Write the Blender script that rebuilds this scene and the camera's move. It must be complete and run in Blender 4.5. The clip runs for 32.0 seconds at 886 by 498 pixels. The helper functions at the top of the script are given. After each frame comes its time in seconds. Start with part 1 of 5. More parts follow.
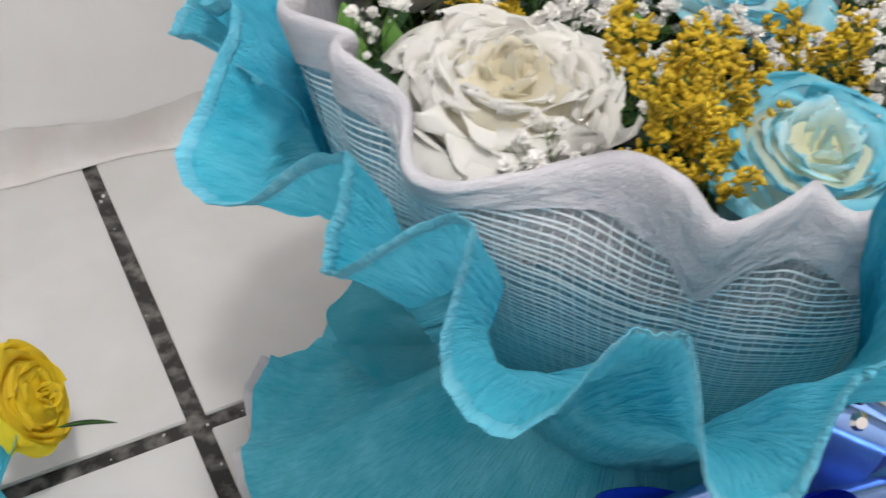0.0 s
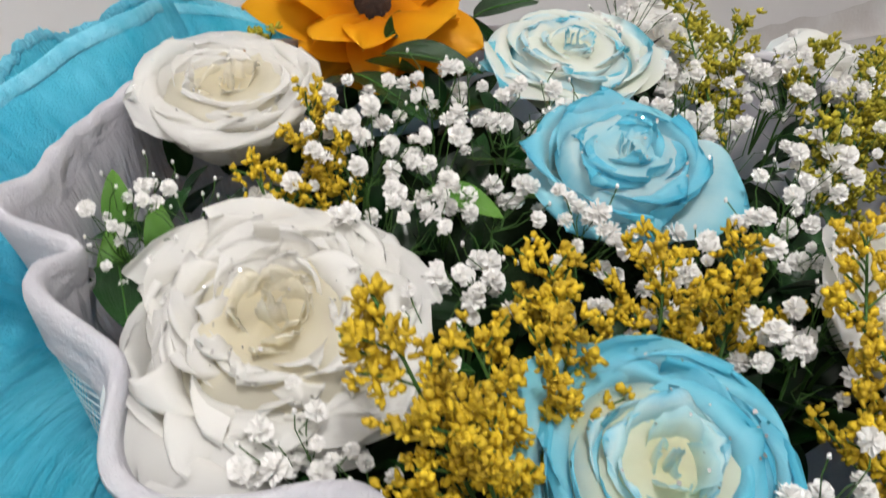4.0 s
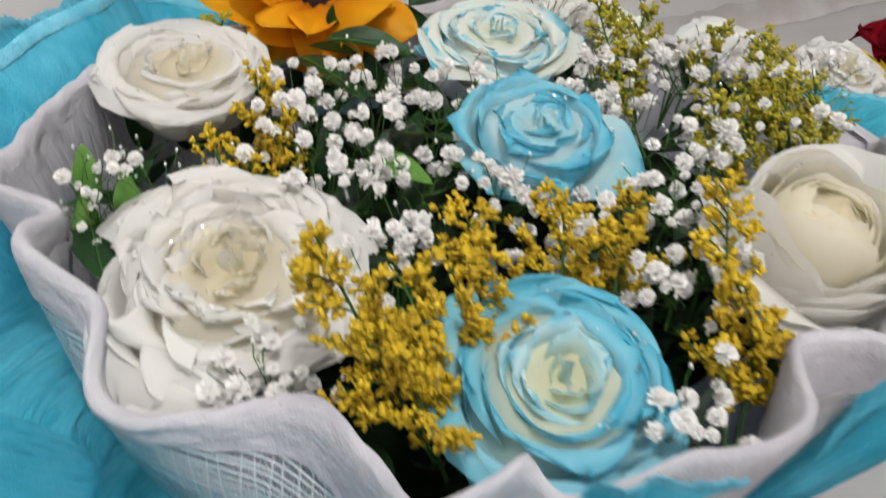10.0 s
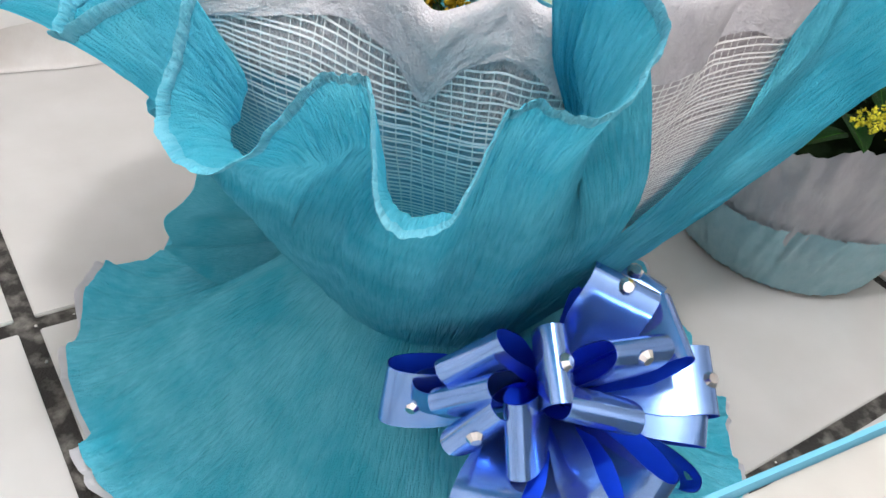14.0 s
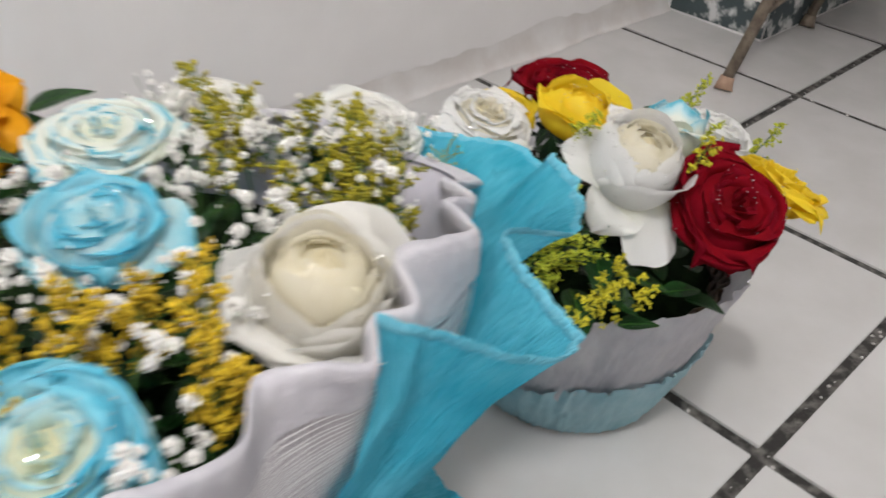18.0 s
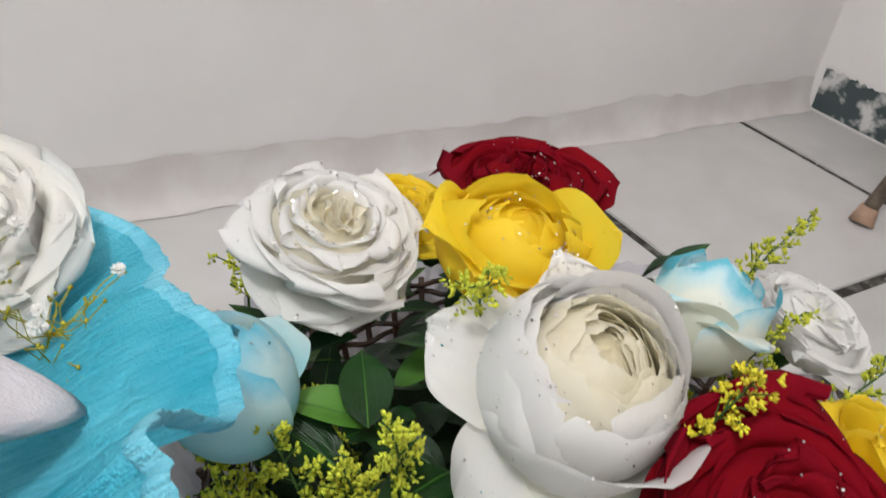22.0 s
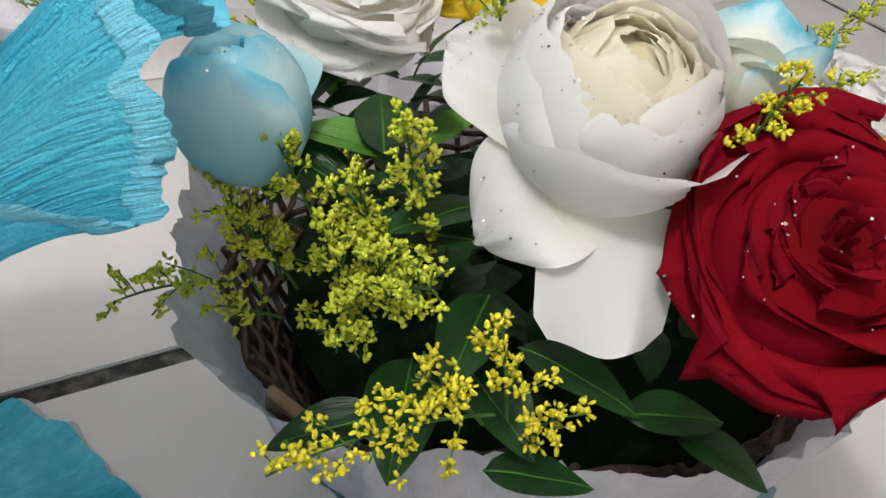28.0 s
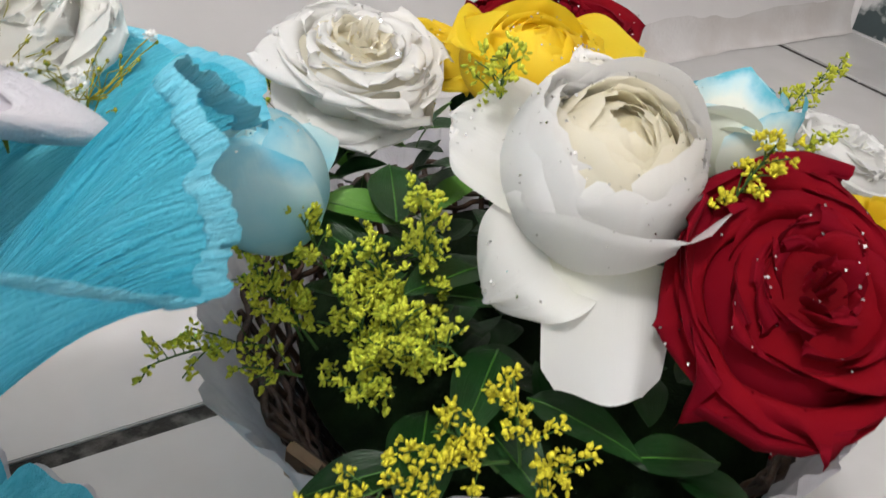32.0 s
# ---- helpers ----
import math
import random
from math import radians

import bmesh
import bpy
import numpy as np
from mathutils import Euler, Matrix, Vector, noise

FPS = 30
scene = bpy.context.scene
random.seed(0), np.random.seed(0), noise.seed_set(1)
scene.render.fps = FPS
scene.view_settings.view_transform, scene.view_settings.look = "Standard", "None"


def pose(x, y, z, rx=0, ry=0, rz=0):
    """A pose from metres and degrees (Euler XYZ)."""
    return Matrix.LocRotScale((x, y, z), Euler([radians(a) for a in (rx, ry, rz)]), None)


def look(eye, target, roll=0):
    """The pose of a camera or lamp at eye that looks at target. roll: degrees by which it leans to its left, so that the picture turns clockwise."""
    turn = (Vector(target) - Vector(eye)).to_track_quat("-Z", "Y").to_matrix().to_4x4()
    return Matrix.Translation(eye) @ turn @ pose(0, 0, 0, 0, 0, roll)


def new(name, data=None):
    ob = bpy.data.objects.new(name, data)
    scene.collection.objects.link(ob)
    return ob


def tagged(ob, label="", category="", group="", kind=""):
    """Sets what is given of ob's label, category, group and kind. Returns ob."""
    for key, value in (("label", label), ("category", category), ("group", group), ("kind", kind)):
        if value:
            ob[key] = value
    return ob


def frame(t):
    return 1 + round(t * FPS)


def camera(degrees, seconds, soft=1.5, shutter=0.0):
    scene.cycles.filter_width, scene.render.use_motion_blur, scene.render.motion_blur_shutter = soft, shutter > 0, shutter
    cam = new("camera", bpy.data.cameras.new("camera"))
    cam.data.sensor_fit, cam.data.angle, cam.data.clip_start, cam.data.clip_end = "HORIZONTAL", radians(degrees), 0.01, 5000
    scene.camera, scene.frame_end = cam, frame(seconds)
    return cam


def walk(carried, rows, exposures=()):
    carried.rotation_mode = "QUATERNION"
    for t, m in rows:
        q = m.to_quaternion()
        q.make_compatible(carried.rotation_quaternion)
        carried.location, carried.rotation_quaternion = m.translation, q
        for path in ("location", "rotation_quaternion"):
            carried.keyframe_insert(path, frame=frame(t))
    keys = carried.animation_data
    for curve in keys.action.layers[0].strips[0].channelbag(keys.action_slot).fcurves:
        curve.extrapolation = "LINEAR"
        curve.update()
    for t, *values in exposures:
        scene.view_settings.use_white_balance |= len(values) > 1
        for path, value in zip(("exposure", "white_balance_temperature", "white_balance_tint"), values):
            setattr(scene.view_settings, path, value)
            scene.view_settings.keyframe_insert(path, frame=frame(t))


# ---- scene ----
cam = camera(55.2, 32.0, shutter=0.4)
PATH = [
    (0, (0.097, 0.101, 0.663), (0.923, 1.409, -0.604), 4.3),
    (0.5, (0.142, 0.085, 0.673), (0.99, 1.393, -0.58), 3.6),
    (1, (0.166, 0.096, 0.689), (1.019, 1.414, -0.55), 1.8),
    (1.5, (0.174, 0.143, 0.693), (1.043, 1.464, -0.532), 1.4),
    (2, (0.187, 0.189, 0.721), (1.072, 1.506, -0.496), 0.8),
    (2.5, (0.209, 0.219, 0.75), (1.134, 1.501, -0.475), 1.3),
    (4.5, (0.246, 0.155, 0.66), (1.045, 1.48, -0.60), 6.4),
    (5, (0.244, 0.123, 0.651), (1.066, 1.46, -0.589), 7.4),
    (5.5, (0.24, 0.095, 0.665), (1.026, 1.359, -0.671), 8.1),
    (6, (0.229, 0.062, 0.666), (1.015, 1.277, -0.715), 10.2),
    (6.5, (0.226, 0.044, 0.667), (0.994, 1.222, -0.754), 11.2),
    (7, (0.22, 0.034, 0.669), (0.977, 1.185, -0.781), 12.2),
    (7.5, (0.22, 0.022, 0.679), (1.005, 1.154, -0.771), 13.1),
    (8, (0.222, 0.021, 0.685), (1.073, 1.145, -0.734), 13.4),
    (8.5, (0.245, 0.026, 0.694), (1.17, 1.129, -0.695), 13.1),
    (9, (0.241, 0.054, 0.699), (1.167, 1.188, -0.664), 11.4),
    (9.5, (0.219, 0.086, 0.717), (1.106, 1.293, -0.609), 8.8),
    (10, (0.225, 0.139, 0.708), (1.145, 1.372, -0.569), 7.3),
    (10.5, (0.185, 0.194, 0.714), (1.197, 1.445, -0.474), 6.3),
    (11, (0.16, 0.186, 0.69), (1.226, 1.473, -0.41), 5.6),
    (11.5, (0.146, 0.15, 0.631), (1.226, 1.451, -0.438), 6.5),
    (12, (0.147, 0.119, 0.612), (1.202, 1.371, -0.537), 7.6),
    (12.5, (0.146, 0.095, 0.606), (1.182, 1.318, -0.591), 8.7),
    (13, (0.128, 0.064, 0.604), (1.144, 1.285, -0.61), 9.6),
    (13.5, (0.124, 0.014, 0.613), (1.13, 1.21, -0.635), 11.0),
    (15.5, (0.156, -0.015, 0.649), (1.168, 1.203, -0.572), 9.6),
    (16, (0.182, -0.003, 0.674), (1.238, 1.231, -0.494), 9.1),
    (16.5, (0.203, 0.001, 0.692), (1.292, 1.256, -0.421), 7.5),
    (17, (0.234, 0.006, 0.716), (1.364, 1.258, -0.36), 5.3),
    (17.5, (0.211, -0.004, 0.791), (1.387, 1.223, -0.262), 3.3),
    (18, (0.328, 0.007, 0.764), (1.524, 1.11, -0.399), 5.1),
    (18.5, (0.534, 0.097, 0.713), (1.71, 1.204, -0.467), 9.8),
    (19, (0.618, 0.116, 0.667), (1.746, 1.273, -0.511), 11.1),
    (19.5, (0.675, 0.136, 0.613), (1.761, 1.339, -0.558), 10.7),
    (20, (0.719, 0.157, 0.626), (1.793, 1.391, -0.525), 10.3),
    (20.5, (0.732, 0.182, 0.608), (1.788, 1.44, -0.534), 9.8),
    (21, (0.752, 0.176, 0.608), (1.803, 1.446, -0.524), 9.7),
    (21.5, (0.767, 0.162, 0.604), (1.799, 1.448, -0.527), 9.5),
    (22, (0.744, 0.177, 0.614), (1.759, 1.522, -0.464), 9.8),
    (22.5, (0.743, 0.177, 0.629), (1.742, 1.555, -0.422), 10.4),
    (23, (0.746, 0.166, 0.62), (1.74, 1.507, -0.482), 11.0),
    (23.5, (0.754, 0.155, 0.598), (1.747, 1.46, -0.546), 12.2),
    (24, (0.757, 0.149, 0.579), (1.706, 1.429, -0.629), 11.6),
    (24.5, (0.745, 0.15, 0.57), (1.658, 1.435, -0.66), 10.8),
    (25, (0.745, 0.142, 0.558), (1.645, 1.44, -0.669), 10.4),
    (25.5, (0.737, 0.143, 0.555), (1.632, 1.43, -0.687), 9.7),
    (27.5, (0.748, 0.134, 0.539), (1.605, 1.447, -0.704), 7.9),
    (28, (0.749, 0.136, 0.534), (1.62, 1.443, -0.704), 8.0),
    (28.5, (0.75, 0.14, 0.53), (1.642, 1.445, -0.695), 8.1),
    (29, (0.747, 0.141, 0.53), (1.649, 1.454, -0.679), 8.2),
    (29.5, (0.746, 0.147, 0.544), (1.657, 1.483, -0.633), 7.5),
    (30, (0.746, 0.152, 0.566), (1.665, 1.501, -0.59), 7.3),
    (30.5, (0.747, 0.145, 0.576), (1.653, 1.51, -0.571), 6.7),
    (31, (0.74, 0.149, 0.572), (1.625, 1.518, -0.585), 6.3),
    (31.5, (0.75, 0.146, 0.566), (1.638, 1.506, -0.601), 6.5),
    (32, (0.729, 0.124, 0.553), (1.651, 1.487, -0.584), 6.6),
]
EXPOSURES = [(0.0, -0.36), (2.5, -0.40), (4.5, -0.34), (6.0, -0.22), (7.0, -0.02), (8.5, -0.02), (10.0, -0.46), (11.5, -0.40), (13.0, 0.04), (16.0, 0.0), (18.0, -0.26), (19.0, 0.0), (20.0, 0.0), (22.0, -0.16), (24.0, -0.04), (28.0, -0.05), (32.0, -0.08)]
walk(cam, [(t, look(eye, target, roll)) for t, eye, target, roll in PATH], EXPOSURES)

# ---- light ----
world = bpy.data.worlds.new("room_air")
scene.world = world
world.use_nodes = True
world.node_tree.nodes["Background"].inputs[0].default_value = (0.9, 0.95, 1.0, 1)
world.node_tree.nodes["Background"].inputs[1].default_value = 0.055


def bulb(name, place, radius, watts, colour):
    data = bpy.data.lights.new(name, "POINT")
    data.shadow_soft_size, data.energy, data.color = radius, watts, colour
    ob = new(name, data)
    ob.location = place
    return ob


bulb("ceiling_bulb_light", (0.15, -0.14, 2.30), 0.09, 90, (1.0, 0.97, 0.955))

# ---- materials ----


def nodes_of(name):
    m = bpy.data.materials.new(name)
    m.use_nodes = True
    t = m.node_tree
    return m, t.nodes, t.links, t.nodes["Principled BSDF"]


def ramp(n, stops):
    r = n.new("ShaderNodeValToRGB")
    while len(r.color_ramp.elements) < len(stops):
        r.color_ramp.elements.new(0.5)
    for e, (p, c) in zip(r.color_ramp.elements, stops):
        e.position, e.color = p, (*c, 1)
    return r


def surface(name, c1, c2, rough=0.6, scale=30.0, bump=0.1, metal=0.0, fine=300.0, spec=0.5, coords="Object", contrast=(0.35, 0.65)):
    """A mottled surface: two colours mixed by a broad noise, with a fine grain in the relief."""
    m, n, l, p = nodes_of(name)
    tc = n.new("ShaderNodeTexCoord")
    a, b = n.new("ShaderNodeTexNoise"), n.new("ShaderNodeTexNoise")
    a.inputs["Scale"].default_value, b.inputs["Scale"].default_value = scale, fine
    a.inputs["Detail"].default_value = 6
    l.new(tc.outputs[coords], a.inputs["Vector"]), l.new(tc.outputs[coords], b.inputs["Vector"])
    r = ramp(n, [(contrast[0], c1), (contrast[1], c2)])
    l.new(a.outputs["Fac"], r.inputs[0]), l.new(r.outputs[0], p.inputs["Base Color"])
    bp = n.new("ShaderNodeBump")
    bp.inputs["Strength"].default_value, bp.inputs["Distance"].default_value = bump, 0.002
    l.new(b.outputs["Fac"], bp.inputs["Height"]), l.new(bp.outputs[0], p.inputs["Normal"])
    p.inputs["Roughness"].default_value, p.inputs["Metallic"].default_value = rough, metal
    p.inputs["Specular IOR Level"].default_value = spec
    return m


def crepe(name, c1, c2, across=380.0, along=5.0, bump=0.5, rough=0.85, through_light=0.25, fibre_depth=0.3):
    """Crepe paper: fine creases that run from the tie to the edge, uneven dye."""
    m, n, l, p = nodes_of(name)
    uv = n.new("ShaderNodeUVMap")
    mp = n.new("ShaderNodeMapping")
    mp.inputs["Scale"].default_value = (across, along, 1)
    crease, dye, fibre = n.new("ShaderNodeTexNoise"), n.new("ShaderNodeTexNoise"), n.new("ShaderNodeTexNoise")
    crease.inputs["Scale"].default_value, crease.inputs["Detail"].default_value = 1.0, 5
    dye.inputs["Scale"].default_value, dye.inputs["Detail"].default_value = 18.0, 6
    fibre.inputs["Scale"].default_value = 900.0
    tc = n.new("ShaderNodeTexCoord")
    l.new(uv.outputs[0], mp.inputs[0]), l.new(mp.outputs[0], crease.inputs["Vector"])
    l.new(tc.outputs["Object"], dye.inputs["Vector"]), l.new(tc.outputs["Object"], fibre.inputs["Vector"])
    mix = n.new("ShaderNodeMath")
    mix.operation = "MULTIPLY_ADD"
    mix.inputs[1].default_value, mix.inputs[2].default_value = 0.6, 0.2
    l.new(crease.outputs["Fac"], mix.inputs[0])
    both = n.new("ShaderNodeMath")
    both.operation = "MULTIPLY"
    l.new(mix.outputs[0], both.inputs[0]), l.new(dye.outputs["Fac"], both.inputs[1])
    r = ramp(n, [(0.14, c1), (0.38, c2)])
    l.new(both.outputs[0], r.inputs[0])
    l.new(r.outputs[0], p.inputs["Base Color"])
    tall = n.new("ShaderNodeMath")
    tall.operation = "MULTIPLY_ADD"
    tall.inputs[1].default_value = fibre_depth
    l.new(fibre.outputs["Fac"], tall.inputs[0]), l.new(crease.outputs["Fac"], tall.inputs[2])
    bp = n.new("ShaderNodeBump")
    bp.inputs["Strength"].default_value, bp.inputs["Distance"].default_value = bump, 0.005
    l.new(tall.outputs[0], bp.inputs["Height"]), l.new(bp.outputs[0], p.inputs["Normal"])
    p.inputs["Roughness"].default_value, p.inputs["Specular IOR Level"].default_value = rough, 0.2
    tr, ms = n.new("ShaderNodeBsdfTranslucent"), n.new("ShaderNodeMixShader")
    ms.inputs[0].default_value = through_light
    l.new(r.outputs[0], tr.inputs[0]), l.new(bp.outputs[0], tr.inputs[1])
    l.new(p.outputs[0], ms.inputs[1]), l.new(tr.outputs[0], ms.inputs[2])
    l.new(ms.outputs[0], n["Material Output"].inputs[0])
    return m


def petal_mat(name, stops, rough=0.55, veins=0.25, through_light=0.3, spec=0.35):
    """Petal: dye from the base to the lip along the petal's own length, faint veins."""
    m, n, l, p = nodes_of(name)
    uv, sep = n.new("ShaderNodeUVMap"), n.new("ShaderNodeSeparateXYZ")
    l.new(uv.outputs[0], sep.inputs[0])
    tc, blot = n.new("ShaderNodeTexCoord"), n.new("ShaderNodeTexNoise")
    blot.inputs["Scale"].default_value, blot.inputs["Detail"].default_value = 45.0, 5
    l.new(tc.outputs["Object"], blot.inputs["Vector"])
    add = n.new("ShaderNodeMath")
    add.operation = "MULTIPLY_ADD"
    add.inputs[1].default_value = 0.5
    sub = n.new("ShaderNodeMath")
    sub.operation = "SUBTRACT"
    sub.inputs[1].default_value = 0.25
    l.new(blot.outputs["Fac"], add.inputs[0]), l.new(sep.outputs[1], add.inputs[2]), l.new(add.outputs[0], sub.inputs[0])
    r = ramp(n, stops)
    l.new(sub.outputs[0], r.inputs[0]), l.new(r.outputs[0], p.inputs["Base Color"])
    mp, vein = n.new("ShaderNodeMapping"), n.new("ShaderNodeTexNoise")
    mp.inputs["Scale"].default_value = (40, 4, 1)
    l.new(uv.outputs[0], mp.inputs[0]), l.new(mp.outputs[0], vein.inputs["Vector"])
    vein.inputs["Scale"].default_value = 1.0
    bp = n.new("ShaderNodeBump")
    bp.inputs["Strength"].default_value, bp.inputs["Distance"].default_value = veins, 0.001
    l.new(vein.outputs["Fac"], bp.inputs["Height"]), l.new(bp.outputs[0], p.inputs["Normal"])
    p.inputs["Roughness"].default_value, p.inputs["Specular IOR Level"].default_value = rough, spec
    tr, ms = n.new("ShaderNodeBsdfTranslucent"), n.new("ShaderNodeMixShader")
    ms.inputs[0].default_value = through_light
    l.new(r.outputs[0], tr.inputs[0])
    l.new(p.outputs[0], ms.inputs[1]), l.new(tr.outputs[0], ms.inputs[2])
    l.new(ms.outputs[0], n["Material Output"].inputs[0])
    return m


def plain(name, c, rough=0.5, metal=0.0, spec=0.5):
    m, n, l, p = nodes_of(name)
    p.inputs["Base Color"].default_value = (*c, 1)
    p.inputs["Roughness"].default_value, p.inputs["Metallic"].default_value = rough, metal
    p.inputs["Specular IOR Level"].default_value = spec
    return m


M_TILE = surface("glazed_white_tile", (0.53, 0.525, 0.515), (0.58, 0.575, 0.57), 0.22, 9, 0.02, fine=60, spec=0.5)
M_GROUT = surface("dark_grout", (0.03, 0.028, 0.026), (0.20, 0.19, 0.175), 0.95, 55, 0.8, fine=420, contrast=(0.45, 0.72))
M_WALL = surface("white_wall_paint", (0.73, 0.715, 0.71), (0.78, 0.765, 0.76), 0.7, 5, 0.12, fine=60)
M_PLASTER = surface("stained_plaster", (0.58, 0.55, 0.53), (0.66, 0.645, 0.635), 0.9, 14, 0.4, fine=120)
M_PLINTH = surface("dark_bare_plinth", (0.05, 0.07, 0.075), (0.60, 0.60, 0.60), 0.75, 22, 0.5, fine=140, contrast=(0.50, 0.62))
M_CEIL = surface("ceiling_paint", (0.78, 0.78, 0.77), (0.82, 0.82, 0.81), 0.9, 4, 0.05)
M_TURQ = crepe("turquoise_crepe_paper", (0.045, 0.50, 0.70), (0.18, 0.75, 0.95), along=14.0, bump=1.0, through_light=0.42)
M_TURQ_HEM = crepe("turquoise_paper_hem", (0.11, 0.57, 0.76), (0.31, 0.79, 0.95), across=500, along=2, bump=0.8)
M_SKIRT = crepe("turquoise_skirt_paper", (0.05, 0.52, 0.71), (0.19, 0.75, 0.94), across=420, along=16.0, bump=1.15)
M_WHITE = crepe("white_crepe_paper", (0.56, 0.55, 0.60), (0.70, 0.69, 0.72), across=110, along=5, bump=0.7, fibre_depth=0.15)
M_LINER = crepe("pale_blue_liner", (0.27, 0.50, 0.63), (0.43, 0.64, 0.74), across=60, along=3, bump=0.2)
M_LINERW = crepe("white_liner", (0.52, 0.49, 0.54), (0.64, 0.60, 0.64), across=60, along=3, bump=0.2)
M_PALE = crepe("pale_blue_crepe", (0.36, 0.60, 0.68), (0.50, 0.70, 0.76), across=90, along=6, bump=0.35)
M_NET = plain("white_net_thread", (0.92, 0.925, 0.93), 0.6)
M_ROSEW = petal_mat("ivory_petal", [(0.0, (0.90, 0.87, 0.77)), (0.4, (0.90, 0.885, 0.83)), (0.9, (0.90, 0.895, 0.87))], through_light=0.5)
M_CREAM = petal_mat("cream_heart_petal", [(0.0, (0.89, 0.82, 0.60)), (0.5, (0.895, 0.85, 0.70)), (1.0, (0.895, 0.87, 0.77))], through_light=0.6)
M_BLUEHEART = petal_mat("pale_blue_heart_petal", [(0.0, (0.92, 0.88, 0.62)), (0.65, (0.90, 0.91, 0.74)), (1.0, (0.55, 0.80, 0.84))], through_light=0.55)
M_ROSEW2 = petal_mat("white_petal", [(0.0, (0.86, 0.86, 0.75)), (0.4, (0.885, 0.885, 0.85)), (0.9, (0.89, 0.89, 0.885))], through_light=0.45)
M_ROSEB = petal_mat("blue_dyed_petal", [(0.0, (0.78, 0.85, 0.78)), (0.40, (0.58, 0.82, 0.86)), (0.70, (0.27, 0.66, 0.78)), (0.98, (0.10, 0.51, 0.68))], through_light=0.4)
M_ROSEBW = petal_mat("blue_edged_petal", [(0.0, (0.74, 0.78, 0.60)), (0.72, (0.87, 0.90, 0.84)), (0.90, (0.60, 0.81, 0.86)), (1.08, (0.14, 0.54, 0.68))], through_light=0.4)
M_BUDB = petal_mat("blue_flushed_petal", [(0.0, (0.70, 0.85, 0.84)), (0.40, (0.42, 0.76, 0.84)), (0.80, (0.70, 0.88, 0.90)), (1.02, (0.22, 0.62, 0.76))], through_light=0.5)
M_ROSER = petal_mat("crimson_petal", [(0.0, (0.09, 0.001, 0.003)), (0.6, (0.20, 0.002, 0.007)), (1.0, (0.17, 0.002, 0.010))], 0.85, through_light=0.2, spec=0.08)
M_ROSEY = petal_mat("yellow_petal", [(0.0, (0.88, 0.60, 0.014)), (0.5, (0.92, 0.70, 0.03)), (1.0, (0.93, 0.74, 0.05))], through_light=0.5)
M_SUN = petal_mat("sunflower_petal", [(0.0, (0.62, 0.20, 0.003)), (0.5, (0.80, 0.34, 0.004)), (1.0, (0.85, 0.42, 0.01))])
M_SUNC = surface("sunflower_disc", (0.012, 0.006, 0.004), (0.03, 0.014, 0.008), 0.9, 200, 1.0)
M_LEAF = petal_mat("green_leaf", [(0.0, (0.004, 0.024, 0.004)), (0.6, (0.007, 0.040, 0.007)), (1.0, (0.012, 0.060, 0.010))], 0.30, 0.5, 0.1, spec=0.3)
M_LEAF2 = petal_mat("light_green_leaf", [(0.0, (0.05, 0.16, 0.02)), (0.6, (0.09, 0.24, 0.03)), (1.0, (0.13, 0.30, 0.04))], 0.35, 0.5, 0.2)
M_STEM = plain("green_stem", (0.05, 0.115, 0.028), 0.6, spec=0.15)
M_GOLD = surface("goldenrod_bud", (0.38, 0.25, 0.004), (0.66, 0.46, 0.012), 0.7, 90, 0.2)
M_LIME = surface("lime_goldenrod_bud", (0.34, 0.40, 0.018), (0.58, 0.60, 0.04), 0.7, 90, 0.2)
M_OLIVE = surface("olive_goldenrod_bud", (0.24, 0.23, 0.010), (0.46, 0.39, 0.02), 0.7, 90, 0.2)
M_YLIME = surface("yellow_lime_goldenrod_bud", (0.46, 0.41, 0.012), (0.70, 0.62, 0.03), 0.7, 90, 0.2)
M_GYP = petal_mat("gypsophila_white", [(0.0, (0.93, 0.92, 0.90)), (1.0, (0.94, 0.93, 0.92))], 0.7, through_light=0.25)
M_SATIN = surface("pale_blue_satin", (0.24, 0.42, 0.84), (0.30, 0.48, 0.89), 0.20, 40, 0.03, spec=1.0, metal=0.9)
M_SATIN_IN = surface("royal_blue_ribbon", (0.008, 0.07, 0.80), (0.012, 0.09, 0.88), 0.4, 40, 0.03, spec=0.5)
M_GLITTER = plain("silver_glitter", (0.70, 0.69, 0.68), 0.10, 1.0)
M_GEM = plain("rhinestone", (0.85, 0.82, 0.80), 0.08, 0.9)
M_WICKER = surface("dark_wicker", (0.014, 0.007, 0.004), (0.060, 0.028, 0.014), 0.5, 60, 0.4)
# near-black green: the shade in the gaps between flowers, put into the colour
M_GAP_SHADE = surface("gap_shade_fill", (0.004, 0.010, 0.004), (0.010, 0.020, 0.007), 0.95, 40, 0.5, spec=0.08)
M_WOOD = surface("grey_brown_wood", (0.10, 0.075, 0.055), (0.20, 0.16, 0.12), 0.6, 50, 0.3)
M_FOOT = surface("worn_tan_rubber", (0.30, 0.19, 0.13), (0.42, 0.28, 0.20), 0.8, 40, 0.3)
M_KRAFT = surface("tan_cardboard", (0.28, 0.18, 0.11), (0.36, 0.25, 0.16), 0.9, 60, 0.3)
M_CARD = surface("white_card", (0.50, 0.48, 0.45), (0.56, 0.54, 0.51), 0.7, 15, 0.05)
M_CARDLINE = plain("pale_blue_edge", (0.16, 0.50, 0.70), 0.7)

# ---- helpers for meshes ----


